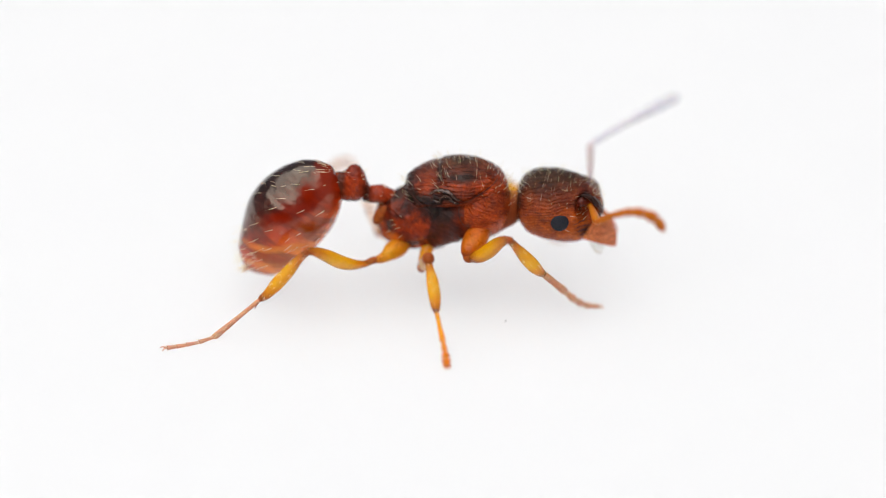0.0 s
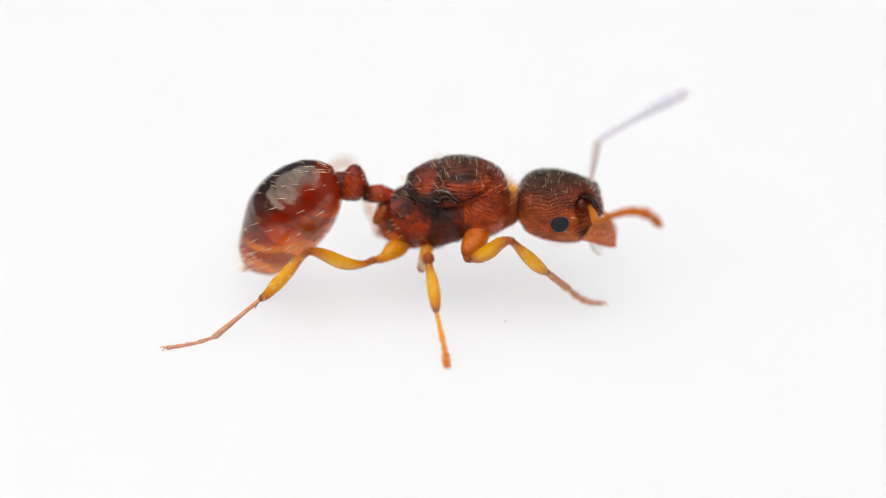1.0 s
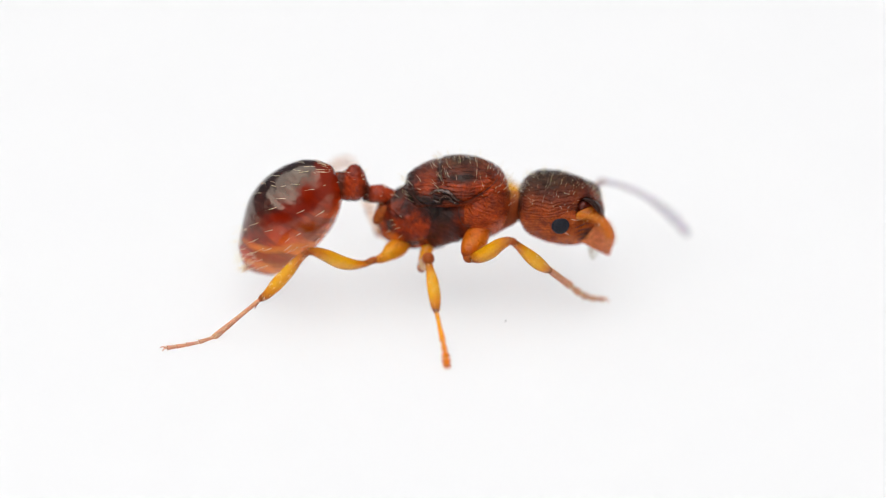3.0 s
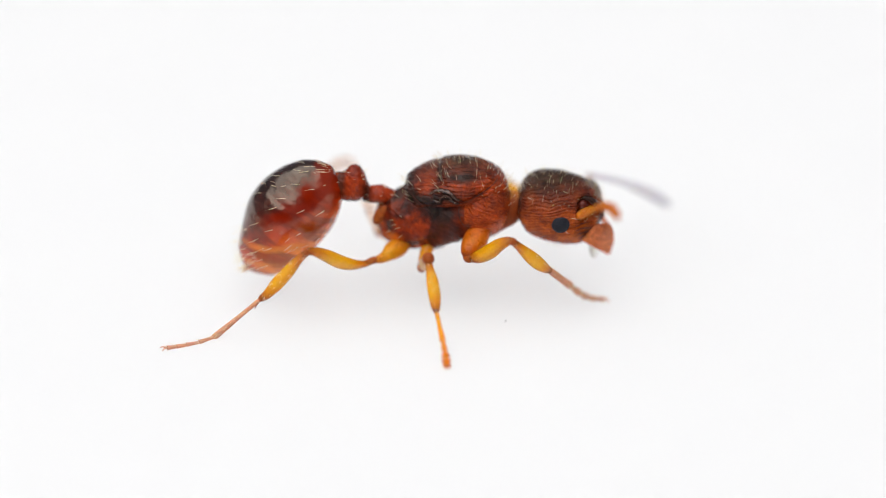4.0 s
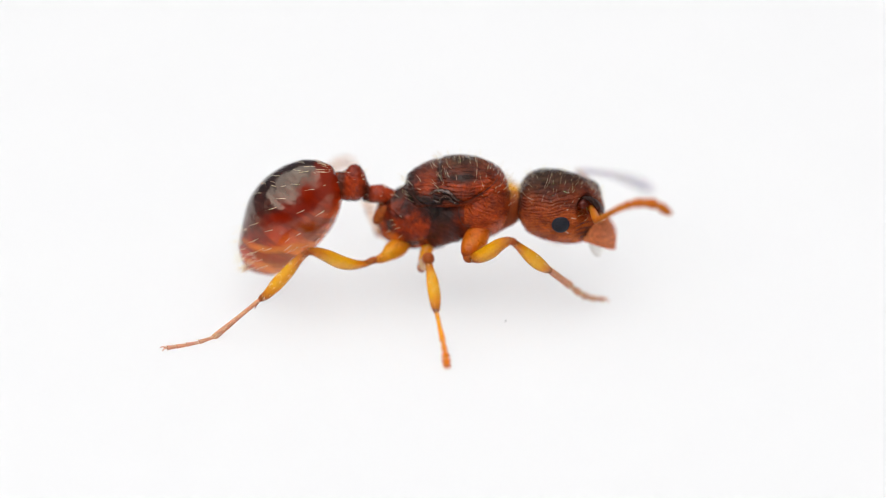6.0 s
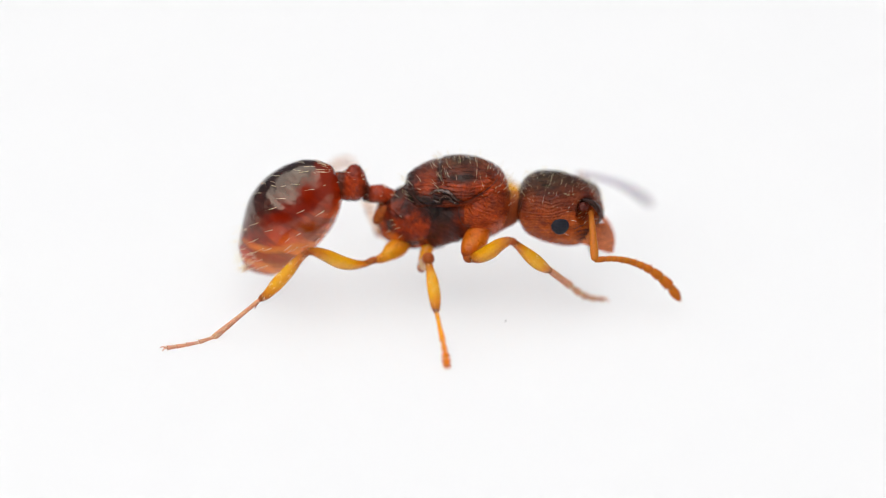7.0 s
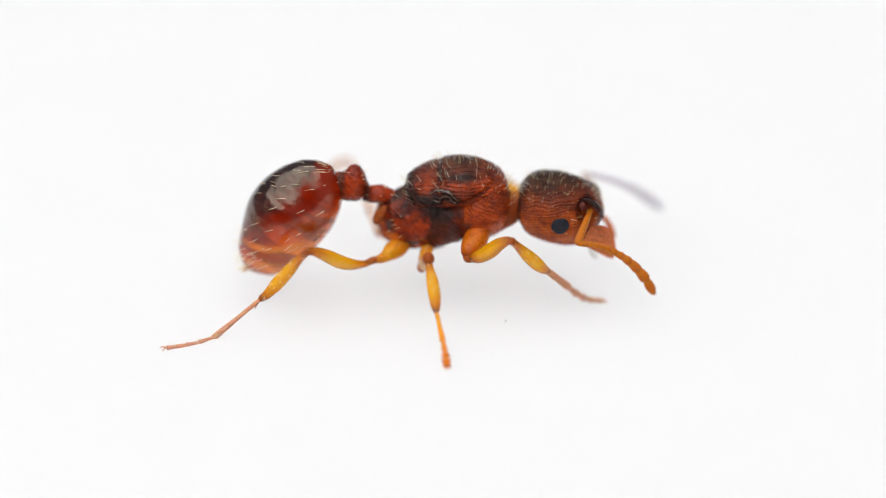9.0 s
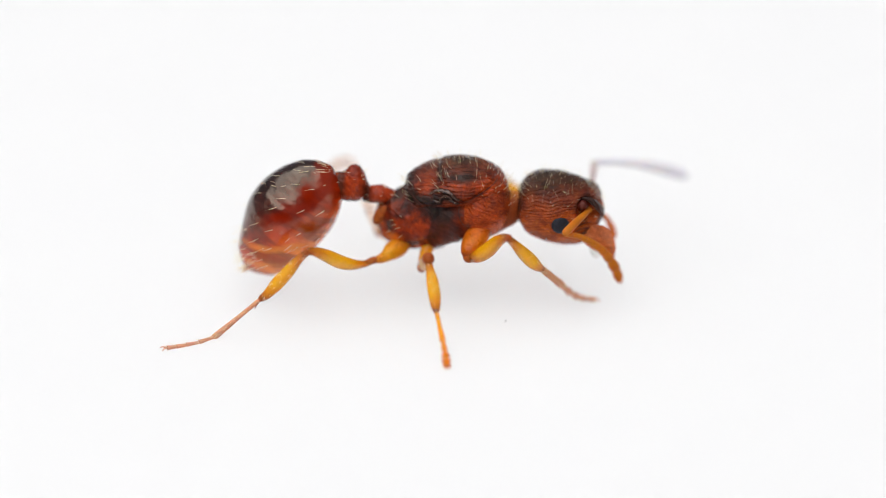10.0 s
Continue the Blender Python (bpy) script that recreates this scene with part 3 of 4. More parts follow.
def build_thorax():
    skin = []
    shape = loft([(-1.156, 0.000, 1.499, 0.120, 0.159), (-1.076, 0.000, 1.459, 0.260, 0.331), (-0.937, 0.000, 1.453, 0.380, 0.458), (-0.718, 0.000, 1.470, 0.450, 0.548), (-0.458, 0.000, 1.499, 0.490, 0.607), (-0.189, 0.000, 1.550, 0.500, 0.636), (0.060, 0.000, 1.585, 0.460, 0.545)], 70, 60, power=2.3)
    shape = ruffled(shape, 0.06, 3.6, ridge=0.012, pitch=9, axis=(0.5, 0, 0.85))
    skin.append(shape)
    back = part("propodeum", shape, M_propodeum, ant, "rough reddish brown rear of the thorax")
    hairs("bristles", back, shape, 26, 21, lambda p, n: n.y < 0.2 and n.z > -0.4 and p.x < -0.45, (-0.4, -0.2, 0.2), length=(0.1, 0.18))
    lobe = blob((-1.100, -0.200, 1.600), (0.11, 0.10, 0.21), (0, 30, 0))
    part("metapleural_lobe", ruffled(lobe, 0.02, 7), M_joint, ant, "orange lobe over the waist joint")
    # flank under the wing scar
    shape = loft([(-0.399, 0.000, 1.401, 0.360, 0.367), (-0.269, 0.000, 1.407, 0.480, 0.480), (-0.020, 0.000, 1.470, 0.570, 0.509), (0.259, 0.000, 1.562, 0.600, 0.455), (0.538, 0.000, 1.648, 0.570, 0.402), (0.757, 0.000, 1.671, 0.500, 0.361)], 60, 60, power=2.4)
    shape = dented(shape, (-0.040, -0.560, 2.091), (0.28, 0.3, 0.16), 0.12, (0, 1, 0))
    shape = ruffled(shape, 0.06, 3.8, ridge=0.006, pitch=10, axis=(0.3, 0, 0.95))
    skin.append(shape)
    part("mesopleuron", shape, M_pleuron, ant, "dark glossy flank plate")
    # front collar
    shape = loft([(0.239, 0.000, 1.659, 0.460, 0.140), (0.378, 0.000, 1.659, 0.570, 0.387), (0.617, 0.000, 1.726, 0.620, 0.544), (0.846, 0.000, 1.770, 0.600, 0.547), (0.995, 0.000, 1.768, 0.530, 0.480), (1.095, 0.000, 1.788, 0.410, 0.360), (1.155, 0.000, 1.800, 0.260, 0.205), (1.190, 0.000, 1.780, 0.100, 0.145)], 110, 110, power=2.15)
    shape = ruffled(shape, 0.02, 4.0, ridge=0.006, pitch=17, axis=(0.42, 0, 0.9), swirl=0.45)
    shape = grooved(shape, COLLAR_SEAM, 0.07, 0.06)
    skin.append(shape)
    front = part("pronotum", shape, M_pronotum, ant, "wrinkled reddish brown front of the thorax")
    hairs("bristles", front, shape, 9, 5, lambda p, n: n.y < 0.3 and n.z > 0.1, (0.1, -0.1, 0.6), length=(0.10, 0.18))
    # domed back
    shape = loft([(-0.676, 0.000, 1.996, 0.030, 0.097), (-0.656, 0.000, 2.008, 0.140, 0.160), (-0.606, 0.000, 2.025, 0.270, 0.257), (-0.487, 0.000, 2.036, 0.420, 0.323), (-0.318, 0.000, 2.088, 0.510, 0.348), (-0.119, 0.000, 2.139, 0.555, 0.364), (-0.020, 0.000, 2.139, 0.545, 0.338), (0.020, 0.000, 2.128, 0.300, 0.231)], 60, 100, power=2.2)
    shape = ruffled(shape, 0.022, 4.0, ridge=0.008, pitch=13, axis=(0.2, 0.3, 0.9))
    skin.append(shape)
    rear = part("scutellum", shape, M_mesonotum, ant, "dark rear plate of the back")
    hairs("bristles", rear, shape, 26, 6, lambda p, n: n.y < 0.3 and n.z > 0.05, (-0.3, -0.1, 0.5), length=(0.12, 0.2))
    shape = loft([(-0.099, 0.000, 2.139, 0.420, 0.279), (-0.050, 0.000, 2.156, 0.550, 0.359), (0.079, 0.000, 2.167, 0.585, 0.387), (0.308, 0.000, 2.190, 0.590, 0.385), (0.556, 0.000, 2.196, 0.550, 0.351), (0.775, 0.000, 2.196, 0.480, 0.294), (0.953, 0.000, 2.173, 0.390, 0.216), (1.073, 0.000, 2.128, 0.290, 0.142), (1.143, 0.000, 2.071, 0.120, 0.061)], 100, 120, power=2.2)
    shape = dented(shape, (0.020, -0.550, 2.130), (0.24, 0.4, 0.15), 0.12, (0, 1, 0))
    shape = ruffled(shape, 0.016, 4.0, ridge=0.009, pitch=16, axis=(0.1, 0.45, 0.85), swirl=0.4)
    shape = grooved(grooved(shape, COLLAR_SEAM, 0.07, 0.06), BACK_SEAM, 0.05, 0.05)
    skin.append(shape)
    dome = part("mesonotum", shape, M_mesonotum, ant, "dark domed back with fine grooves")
    hairs("bristles", dome, shape, 80, 7, lambda p, n: n.y < 0.35 and n.z > 0.1, (-0.15, -0.15, 0.6), length=(0.12, 0.2))
    def seam(name, points, r, material, label, rise=0.0, wide=1.0):
        """A thin line laid along the flank, thickest in the middle."""
        dense = spline([(x, 0, z) for x, _, z in points], 14)
        path = [(x, flank(skin, x, z) - rise, z) for x, _, z in dense]
        tube = [(*p, r * (0.3 + 0.7 * math.sin(math.pi * (k + 0.3) / (len(path) - 0.4)))) for k, p in enumerate(path)]
        part(name, ruffled(limb(tube, 44, 12, wide), r * 0.9, 14), material, ant, label)

    # wing scars: knobbed dark rims where the wings broke off
    scar = "dark glossy scar of a shed wing"
    seam("wing_scar", ((-0.237, -0.600, 2.215), (-0.138, -0.600, 2.283), (0.000, -0.600, 2.306), (0.128, -0.600, 2.261), (0.217, -0.600, 2.170), (0.296, -0.600, 2.125)), 0.034, M_scar, scar, 0.006, 1.5)
    seam("wing_scar", ((-0.069, -0.600, 2.159), (0.020, -0.600, 2.193), (0.099, -0.600, 2.181), (0.158, -0.600, 2.125)), 0.026, M_scar, scar, 0.006, 1.4)
    seam("wing_scar", ((0.060, -0.600, 2.095), (0.140, -0.600, 2.105), (0.220, -0.600, 2.080), (0.290, -0.600, 2.045)), 0.022, M_scar, scar, 0.006, 1.4)
    seam("wing_scar", ((-0.180, -0.600, 2.120), (-0.100, -0.600, 2.095), (-0.010, -0.600, 2.090)), 0.018, M_scar, scar, 0.004, 1.4)
    # sutures between the plates
    line = "dark seam between two plates"
    seam("suture", ((1.086, -0.500, 2.431), (0.869, -0.500, 2.318), (0.613, -0.500, 2.170), (0.307, -0.500, 2.000)), 0.008, M_seam, line)
    seam("suture", ((0.297, -0.500, 1.988), (0.277, -0.500, 1.840), (0.337, -0.500, 1.647), (0.427, -0.500, 1.510)), 0.007, M_seam, line)
    seam("suture", ((-0.069, -0.300, 2.760), (-0.049, -0.300, 2.625), (-0.030, -0.300, 2.489), (0.030, -0.300, 2.398)), 0.012, M_scar, line)
    seam("suture", ((-0.613, -0.400, 2.205), (-0.456, -0.400, 2.046), (-0.317, -0.400, 1.955), (-0.179, -0.400, 1.749)), 0.010, M_seam, line)


# legs
def ground_claw(name, tip, heading, parent, material):
    """Two hooked claws at the end of a foot."""
    tip, heading = Vector(tip), Vector(heading).normalized()
    side = heading.cross(Vector((0, 0, 1))).normalized()
    shapes = []
    for s in (-1, 1):
        way = heading + side * 0.55 * s
        shapes.append(limb([(*tip, 0.016), (*(tip + way * 0.07 + Vector((0, 0, 0.012))), 0.012), (*(tip + way * 0.12 - Vector((0, 0, 0.022))), 0.004)], 8, 8))
    return part(name, joined(*shapes), material, parent)


def tarsus(leg, joints, material):
    """The jointed foot: a long first piece and four short ones, each flared at its end, then claws."""
    made = []
    count = len(joints) - 1
    for i in range(count):
        a, b = np.array(joints[i][:3]), np.array(joints[i + 1][:3])
        r0, r1 = joints[i][3], joints[i + 1][3]
        steps = [(*(a + (b - a) * s), (r0 + (r1 - r0) * s) * k) for s, k in ((0, 0.7), (0.12, 0.80), (0.5, 0.90), (0.85, 1.14), (0.97, 1.16), (1.0, 0.8))]
        shape = limb(steps, 24 if i == 0 else 14, 12)
        made.append(part("basitarsus" if i == 0 else "tarsomere", shape, material, leg))
        fuzz = bristles(shape, 44 if i == 0 else 18, 40 + i, lambda p, n: True, tuple((b - a) / np.linalg.norm(b - a) * 0.9), length=(0.04, 0.08), thick=0.0024, lift=0.5)
        made.append(tagged(part("bristles", fuzz, M_hair, leg), kind="stuff"))
    tip, before = np.array(joints[-1][:3]), np.array(joints[-2][:3])
    made.append(ground_claw("claw", tip, tip - before, leg, material))
    return made


def leg_of(name, coxa, trochanter, femur, tibia, foot, foot_material, label="", knee_size=0.056, amber=M_amber, hip=M_coxa_amber):
    leg = part(name, ruffled(limb(coxa, 34, 26), 0.028, 4.5), hip, ant, label)
    shape = limb(trochanter, 14, 14)
    knob = part("trochanter", shape, M_joint, leg)
    thigh_shape = limb(femur, 44, 20)
    thigh = part("femur", thigh_shape, amber, leg)
    shin_shape = limb(tibia, 40, 18)
    shin = part("tibia", shin_shape, amber, leg)
    knee = part("knee", blob(tibia[0][:3], (knee_size, knee_size, knee_size)), M_joint, leg)
    down = tuple((np.array(tibia[-1][:3]) - np.array(tibia[0][:3])) * 0.7)
    fuzz = tagged(part("bristles", bristles(shin_shape, 70, 31, lambda p, n: True, down, length=(0.04, 0.08), thick=0.0016, lift=0.35), M_hair, leg), kind="stuff")
    spur_at = Vector(tibia[-1][:3])
    spur = part("spur", limb([(*spur_at, 0.02), (*(spur_at + Vector(down) * 0.12 + Vector((0, -0.02, -0.02))), 0.012), (*(spur_at + Vector(down) * 0.2 + Vector((0, -0.03, -0.06))), 0.004)], 10, 8), M_joint, leg)
    cuff = part("tibia_end", blob(tibia[-1][:3], (0.05, 0.05, 0.05)), M_joint, leg)
    feet = tarsus(leg, foot, foot_material)
    return leg, {"trochanter": [knob], "femur": [thigh], "tibia": [shin, knee, fuzz, spur, cuff], "foot": feet}


def build_legs():
    leg_of("hind_leg",
           [(-0.618, -0.220, 1.120, 0.100), (-0.757, -0.340, 1.060, 0.165), (-0.915, -0.480, 1.020, 0.145), (-1.074, -0.580, 0.950, 0.092), (-1.192, -0.640, 0.937, 0.060)],
           [(-1.153, -0.620, 0.948, 0.056), (-1.232, -0.660, 0.949, 0.066), (-1.331, -0.700, 0.926, 0.056)],
           [(-1.292, -0.680, 0.914, 0.055), (-1.430, -0.760, 0.926, 0.070), (-1.625, -0.900, 1.008, 0.105), (-1.820, -1.050, 1.152, 0.125), (-2.032, -1.220, 1.365, 0.115), (-2.224, -1.400, 1.548, 0.085), (-2.359, -1.500, 1.618, 0.065)],
           [(-2.378, -1.520, 1.606, 0.060), (-2.497, -1.540, 1.493, 0.075), (-2.696, -1.570, 1.249, 0.110), (-2.896, -1.600, 1.016, 0.115), (-3.055, -1.630, 0.839, 0.085), (-3.175, -1.650, 0.748, 0.060)],
           [(-3.175, -1.650, 0.748, 0.045), (-4.016, -1.720, -0.003, 0.048), (-4.266, -1.900, 0.001, 0.042), (-4.479, -1.990, 0.009, 0.040), (-4.654, -2.060, 0.017, 0.040), (-4.809, -2.120, 0.030, 0.038)],
           M_tarsus, "amber hind leg stretched back, pinkish foot", knee_size=0.066)
    leg_of("middle_leg",
           [(-0.219, -0.260, 1.143, 0.090), (-0.259, -0.360, 1.039, 0.110), (-0.328, -0.500, 0.913, 0.095), (-0.358, -0.560, 0.810, 0.070)],
           [(-0.358, -0.550, 0.827, 0.080), (-0.368, -0.600, 0.764, 0.090), (-0.358, -0.660, 0.765, 0.060)],
           [(-0.358, -0.640, 0.788, 0.060), (-0.337, -0.800, 0.927, 0.090), (-0.307, -1.050, 1.141, 0.105), (-0.276, -1.300, 1.331, 0.095), (-0.256, -1.500, 1.493, 0.075)],
           [(-0.256, -1.520, 1.482, 0.065), (-0.236, -1.600, 1.346, 0.070), (-0.187, -1.720, 1.143, 0.105), (-0.147, -1.850, 0.934, 0.110), (-0.128, -1.950, 0.776, 0.085), (-0.118, -2.000, 0.703, 0.055)],
           [(-0.118, -2.000, 0.714, 0.045), (0.000, -2.400, 0.324, 0.045), (0.029, -2.500, 0.212, 0.050), (0.049, -2.590, 0.141, 0.065), (0.059, -2.650, 0.074, 0.075), (0.069, -2.720, 0.024, 0.060)],
           M_tarsus_orange, "amber middle leg reaching sideways, orange foot", knee_size=0.11)
    front, moving = leg_of("front_leg",
           [(0.706, -0.140, 1.560, 0.200), (0.662, -0.290, 1.455, 0.225), (0.580, -0.540, 1.345, 0.225), (0.486, -0.760, 1.236, 0.175), (0.436, -0.840, 1.168, 0.135), (0.416, -0.870, 1.116, 0.060)],
           [(0.436, -0.820, 1.145, 0.090), (0.456, -0.870, 1.139, 0.105), (0.545, -0.910, 1.151, 0.085)],
           [(0.476, -0.880, 1.133, 0.080), (0.633, -0.980, 1.214, 0.120), (0.810, -1.100, 1.386, 0.135), (0.966, -1.220, 1.592, 0.115), (1.092, -1.300, 1.707, 0.085), (1.180, -1.350, 1.747, 0.065)],
           [(1.190, -1.360, 1.741, 0.060), (1.309, -1.320, 1.593, 0.075), (1.459, -1.260, 1.388, 0.110), (1.620, -1.200, 1.182, 0.120), (1.740, -1.140, 1.033, 0.090), (1.831, -1.100, 0.952, 0.055)],
           [(1.831, -1.100, 0.952, 0.082), (2.207, -0.860, 0.479, 0.056), (2.351, -0.760, 0.281, 0.058), (2.493, -0.710, 0.159, 0.056), (2.634, -0.660, 0.083, 0.048), (2.795, -0.620, 0.048, 0.038)],
           M_tarsus, "amber front leg, foot set down before the thorax", hip=M_coxa, knee_size=0.070)
    leg_of("hind_leg",
           [(-0.722, 0.320, 0.913, 0.140), (-0.843, 0.420, 0.890, 0.190), (-0.984, 0.520, 0.856, 0.160), (-1.086, 0.600, 0.787, 0.090)],
           [(-1.066, 0.600, 0.787, 0.080), (-1.127, 0.660, 0.753, 0.080), (-1.167, 0.720, 0.765, 0.065)],
           [(-1.147, 0.700, 0.753, 0.050), (-1.210, 0.900, 0.778, 0.054), (-1.294, 1.250, 0.834, 0.064), (-1.399, 1.700, 0.928, 0.070), (-1.546, 2.150, 1.118, 0.058), (-1.671, 2.400, 1.235, 0.046)],
           [(-1.691, 2.420, 1.235, 0.046), (-1.835, 2.450, 1.195, 0.060), (-2.031, 2.500, 1.015, 0.074), (-2.239, 2.560, 0.771, 0.070), (-2.375, 2.600, 0.608, 0.060)],
           [(-2.375, 2.600, 0.608, 0.045), (-2.835, 2.750, 0.146, 0.045), (-2.961, 2.800, 0.059, 0.040), (-3.065, 2.830, 0.018, 0.040), (-3.169, 2.850, -0.005, 0.040), (-3.272, 2.870, -0.016, 0.040)],
           M_tarsus, "amber hind leg folded behind the abdomen, paled in colour for blur and glare", amber=M_amber_hazed)
    leg_of("middle_leg",
           [(-0.140, 0.300, 0.925, 0.120), (-0.140, 0.420, 0.971, 0.140), (-0.161, 0.520, 0.972, 0.110)],
           [(-0.161, 0.520, 0.972, 0.080), (-0.161, 0.580, 0.984, 0.080), (-0.161, 0.640, 1.019, 0.065)],
           [(-0.161, 0.620, 1.007, 0.060), (-0.181, 0.850, 1.108, 0.100), (-0.202, 1.150, 1.250, 0.120), (-0.222, 1.450, 1.347, 0.070)],
           [(-0.222, 1.460, 1.365, 0.060), (-0.162, 1.600, 1.217, 0.080), (-0.081, 1.800, 0.941, 0.110), (0.000, 2.000, 0.642, 0.060)],
           [(0.000, 2.000, 0.642, 0.045), (0.123, 2.350, 0.220, 0.045), (0.164, 2.480, 0.111, 0.040), (0.195, 2.550, 0.071, 0.040), (0.226, 2.600, 0.043, 0.040), (0.257, 2.640, 0.032, 0.040)],
           M_tarsus, "amber middle leg reaching out beyond the thorax")
    leg_of("front_leg",
           [(0.741, 0.360, 1.063, 0.180), (0.682, 0.500, 1.006, 0.220), (0.623, 0.640, 0.950, 0.150)],
           [(0.623, 0.640, 0.950, 0.090), (0.623, 0.720, 0.973, 0.090), (0.644, 0.780, 1.009, 0.070)],
           [(0.634, 0.760, 0.997, 0.070), (0.684, 0.920, 1.137, 0.120), (0.786, 1.150, 1.331, 0.120), (0.887, 1.320, 1.490, 0.070)],
           [(0.907, 1.340, 1.502, 0.060), (1.029, 1.360, 1.421, 0.080), (1.273, 1.380, 1.201, 0.120), (1.517, 1.400, 0.935, 0.100), (1.640, 1.400, 0.795, 0.060)],
           [(1.640, 1.400, 0.795, 0.045), (1.809, 1.600, 0.331, 0.045), (1.872, 1.660, 0.179, 0.040), (1.955, 1.680, 0.097, 0.040), (2.047, 1.700, 0.039, 0.040), (2.139, 1.700, 0.015, 0.040)],
           M_tarsus, "amber front leg standing behind the head")
    return front, moving


def build_head():
    rows = [(1.264, 0.000, 1.711, 0.080, 0.087), (1.304, 0.000, 1.734, 0.280, 0.188), (1.373, 0.000, 1.739, 0.430, 0.348), (1.503, 0.000, 1.734, 0.540, 0.493), (1.702, 0.000, 1.728, 0.600, 0.587), (1.971, 0.000, 1.688, 0.625, 0.625), (2.250, 0.000, 1.648, 0.590, 0.617),
            (2.470, 0.000, 1.631, 0.500, 0.559), (2.629, 0.000, 1.635, 0.420, 0.436), (2.715, 0.000, 1.650, 0.340, 0.285), (2.780, 0.000, 1.665, 0.220, 0.170), (2.820, 0.000, 1.675, 0.060, 0.065)]
    shape = loft(rows, 170, 170, power=2.25)
    shape = dented(shape, (2.517, -0.420, 1.875), (0.26, 0.32, 0.30), 0.26, (-0.45, 0.85, -0.1))
    shape = dented(shape, (2.514, 0.420, 1.972), (0.26, 0.30, 0.30), 0.20, (-0.45, -0.85, -0.1))
    shape = ruffled(shape, 0.014, 3.5, ridge=0.006, pitch=17, axis=(-0.1, 0.4, 0.9), swirl=0.4)
    head = part("head", shape, M_head, ant, "finely wrinkled reddish brown head, darker on top")
    neck = loft([(0.620, 0.000, 1.170, 0.200, 0.110), (0.780, 0.000, 1.285, 0.300, 0.180), (0.960, 0.000, 1.440, 0.330, 0.240), (1.110, 0.000, 1.590, 0.320, 0.280), (1.230, 0.000, 1.710, 0.270, 0.250), (1.310, 0.000, 1.760, 0.220, 0.200), (1.390, 0.000, 1.750, 0.180, 0.150)], 40, 36, upright=False)
    part("neck", ruffled(neck, 0.02, 5), M_neck, ant, "orange neck and plate beneath the collar")
    hairs("bristles", head, shape, 150, 11, lambda p, n: n.y < 0.5 and n.z > 0.42 and p.x > 1.35, (0.05, -0.25, 0.35), length=(0.10, 0.17), thick=0.0020)
    hairs("bristles", head, shape, 5, 12, lambda p, n: n.y < -0.2 and p.x > 1.3 and n.z > -0.6, (0.8, -0.1, -0.1), length=(0.06, 0.11), thick=0.0035, lift=0.25)
    part("eye", blob((2.045, -0.590, 1.670), (0.164, 0.088, 0.176), (-12, 0, 4)), M_eye, head, "black compound eye")
    part("eye", blob((2.072, 0.600, 1.618), (0.172, 0.085, 0.186), (12, 0, -4)), M_eye, head, "black compound eye")
    # frontal lobes: overhanging ridges that shelter the antenna sockets
    for s, pts in ((-1, [(2.420, -0.400, 2.100, 0.012), (2.500, -0.430, 2.100, 0.040), (2.590, -0.420, 2.050, 0.070), (2.706, -0.360, 1.909, 0.085), (2.801, -0.260, 1.693, 0.040)]),
                   (1, [(2.252, 0.340, 2.085, 0.030), (2.420, 0.380, 2.020, 0.060), (2.580, 0.370, 1.940, 0.110), (2.685, 0.300, 1.850, 0.120), (2.760, 0.200, 1.730, 0.040)])):
        part("frontal_lobe", ruffled(limb([(x, y, z, q * 0.66) for x, y, z, q in pts], 30, 16, wide=1.6), 0.014, 7), M_lobe, head, "dark frontal ridge")
    clypeus = loft([(2.440, 0.000, 1.420, 0.300, 0.270), (2.560, 0.000, 1.500, 0.360, 0.270), (2.670, 0.000, 1.575, 0.340, 0.220), (2.770, 0.000, 1.640, 0.250, 0.130), (2.820, 0.000, 1.665, 0.100, 0.070)], 30, 36, power=2.3)
    part("clypeus", ruffled(clypeus, 0.012, 5, ridge=0.01, pitch=10, axis=(0, 1, 0)), M_lobe, head, "dark front plate above the jaws")
    # coarse wrinkles on the cheek, between the eye and the jaw
    for k in range(4):
        path = spline([(2.27 + 0.03 * k, 0, 1.600 - 0.085 * k), (2.44 + 0.01 * k, 0, 1.650 - 0.095 * k), (2.61, 0, 1.640 - 0.105 * k)], 12)
        tube = [(x, flank([shape], x, z) - 0.002, z, 0.008 * math.sin(math.pi * (i + 0.8) / 13)) for i, (x, _, z) in enumerate(path)]
        part("wrinkle", ruffled(limb(tube, 30, 8), 0.008, 16), M_seam, head, "dark wrinkle on the cheek")
    # rounded joint of the near antenna, deep in its socket
    part("antennal_socket", ruffled(blob((2.430, -0.430, 1.965), (0.085, 0.075, 0.085)), 0.012, 9), M_socket, head, "dark red rounded joint in the antenna socket")
    # jaws that open sideways: the near one a broad curved triangle, of the far one its bowed outer edge
    broad = loft([(2.470, -0.360, 1.300, 0.06, 0.12), (2.600, -0.400, 1.370, 0.075, 0.19), (2.770, -0.380, 1.375, 0.07, 0.270), (2.910, -0.300, 1.305, 0.06, 0.280), (3.010, -0.220, 1.180, 0.045, 0.225), (3.068, -0.170, 1.060, 0.012, 0.11)], 40, 30, power=2.0)
    bowed = limb([(2.520, 0.360, 1.190, 0.050), (2.690, 0.400, 1.320, 0.056), (2.860, 0.370, 1.340, 0.046), (2.975, 0.300, 1.235, 0.054), (3.045, 0.230, 1.080, 0.070), (3.065, 0.190, 0.910, 0.020)], 40, 20)
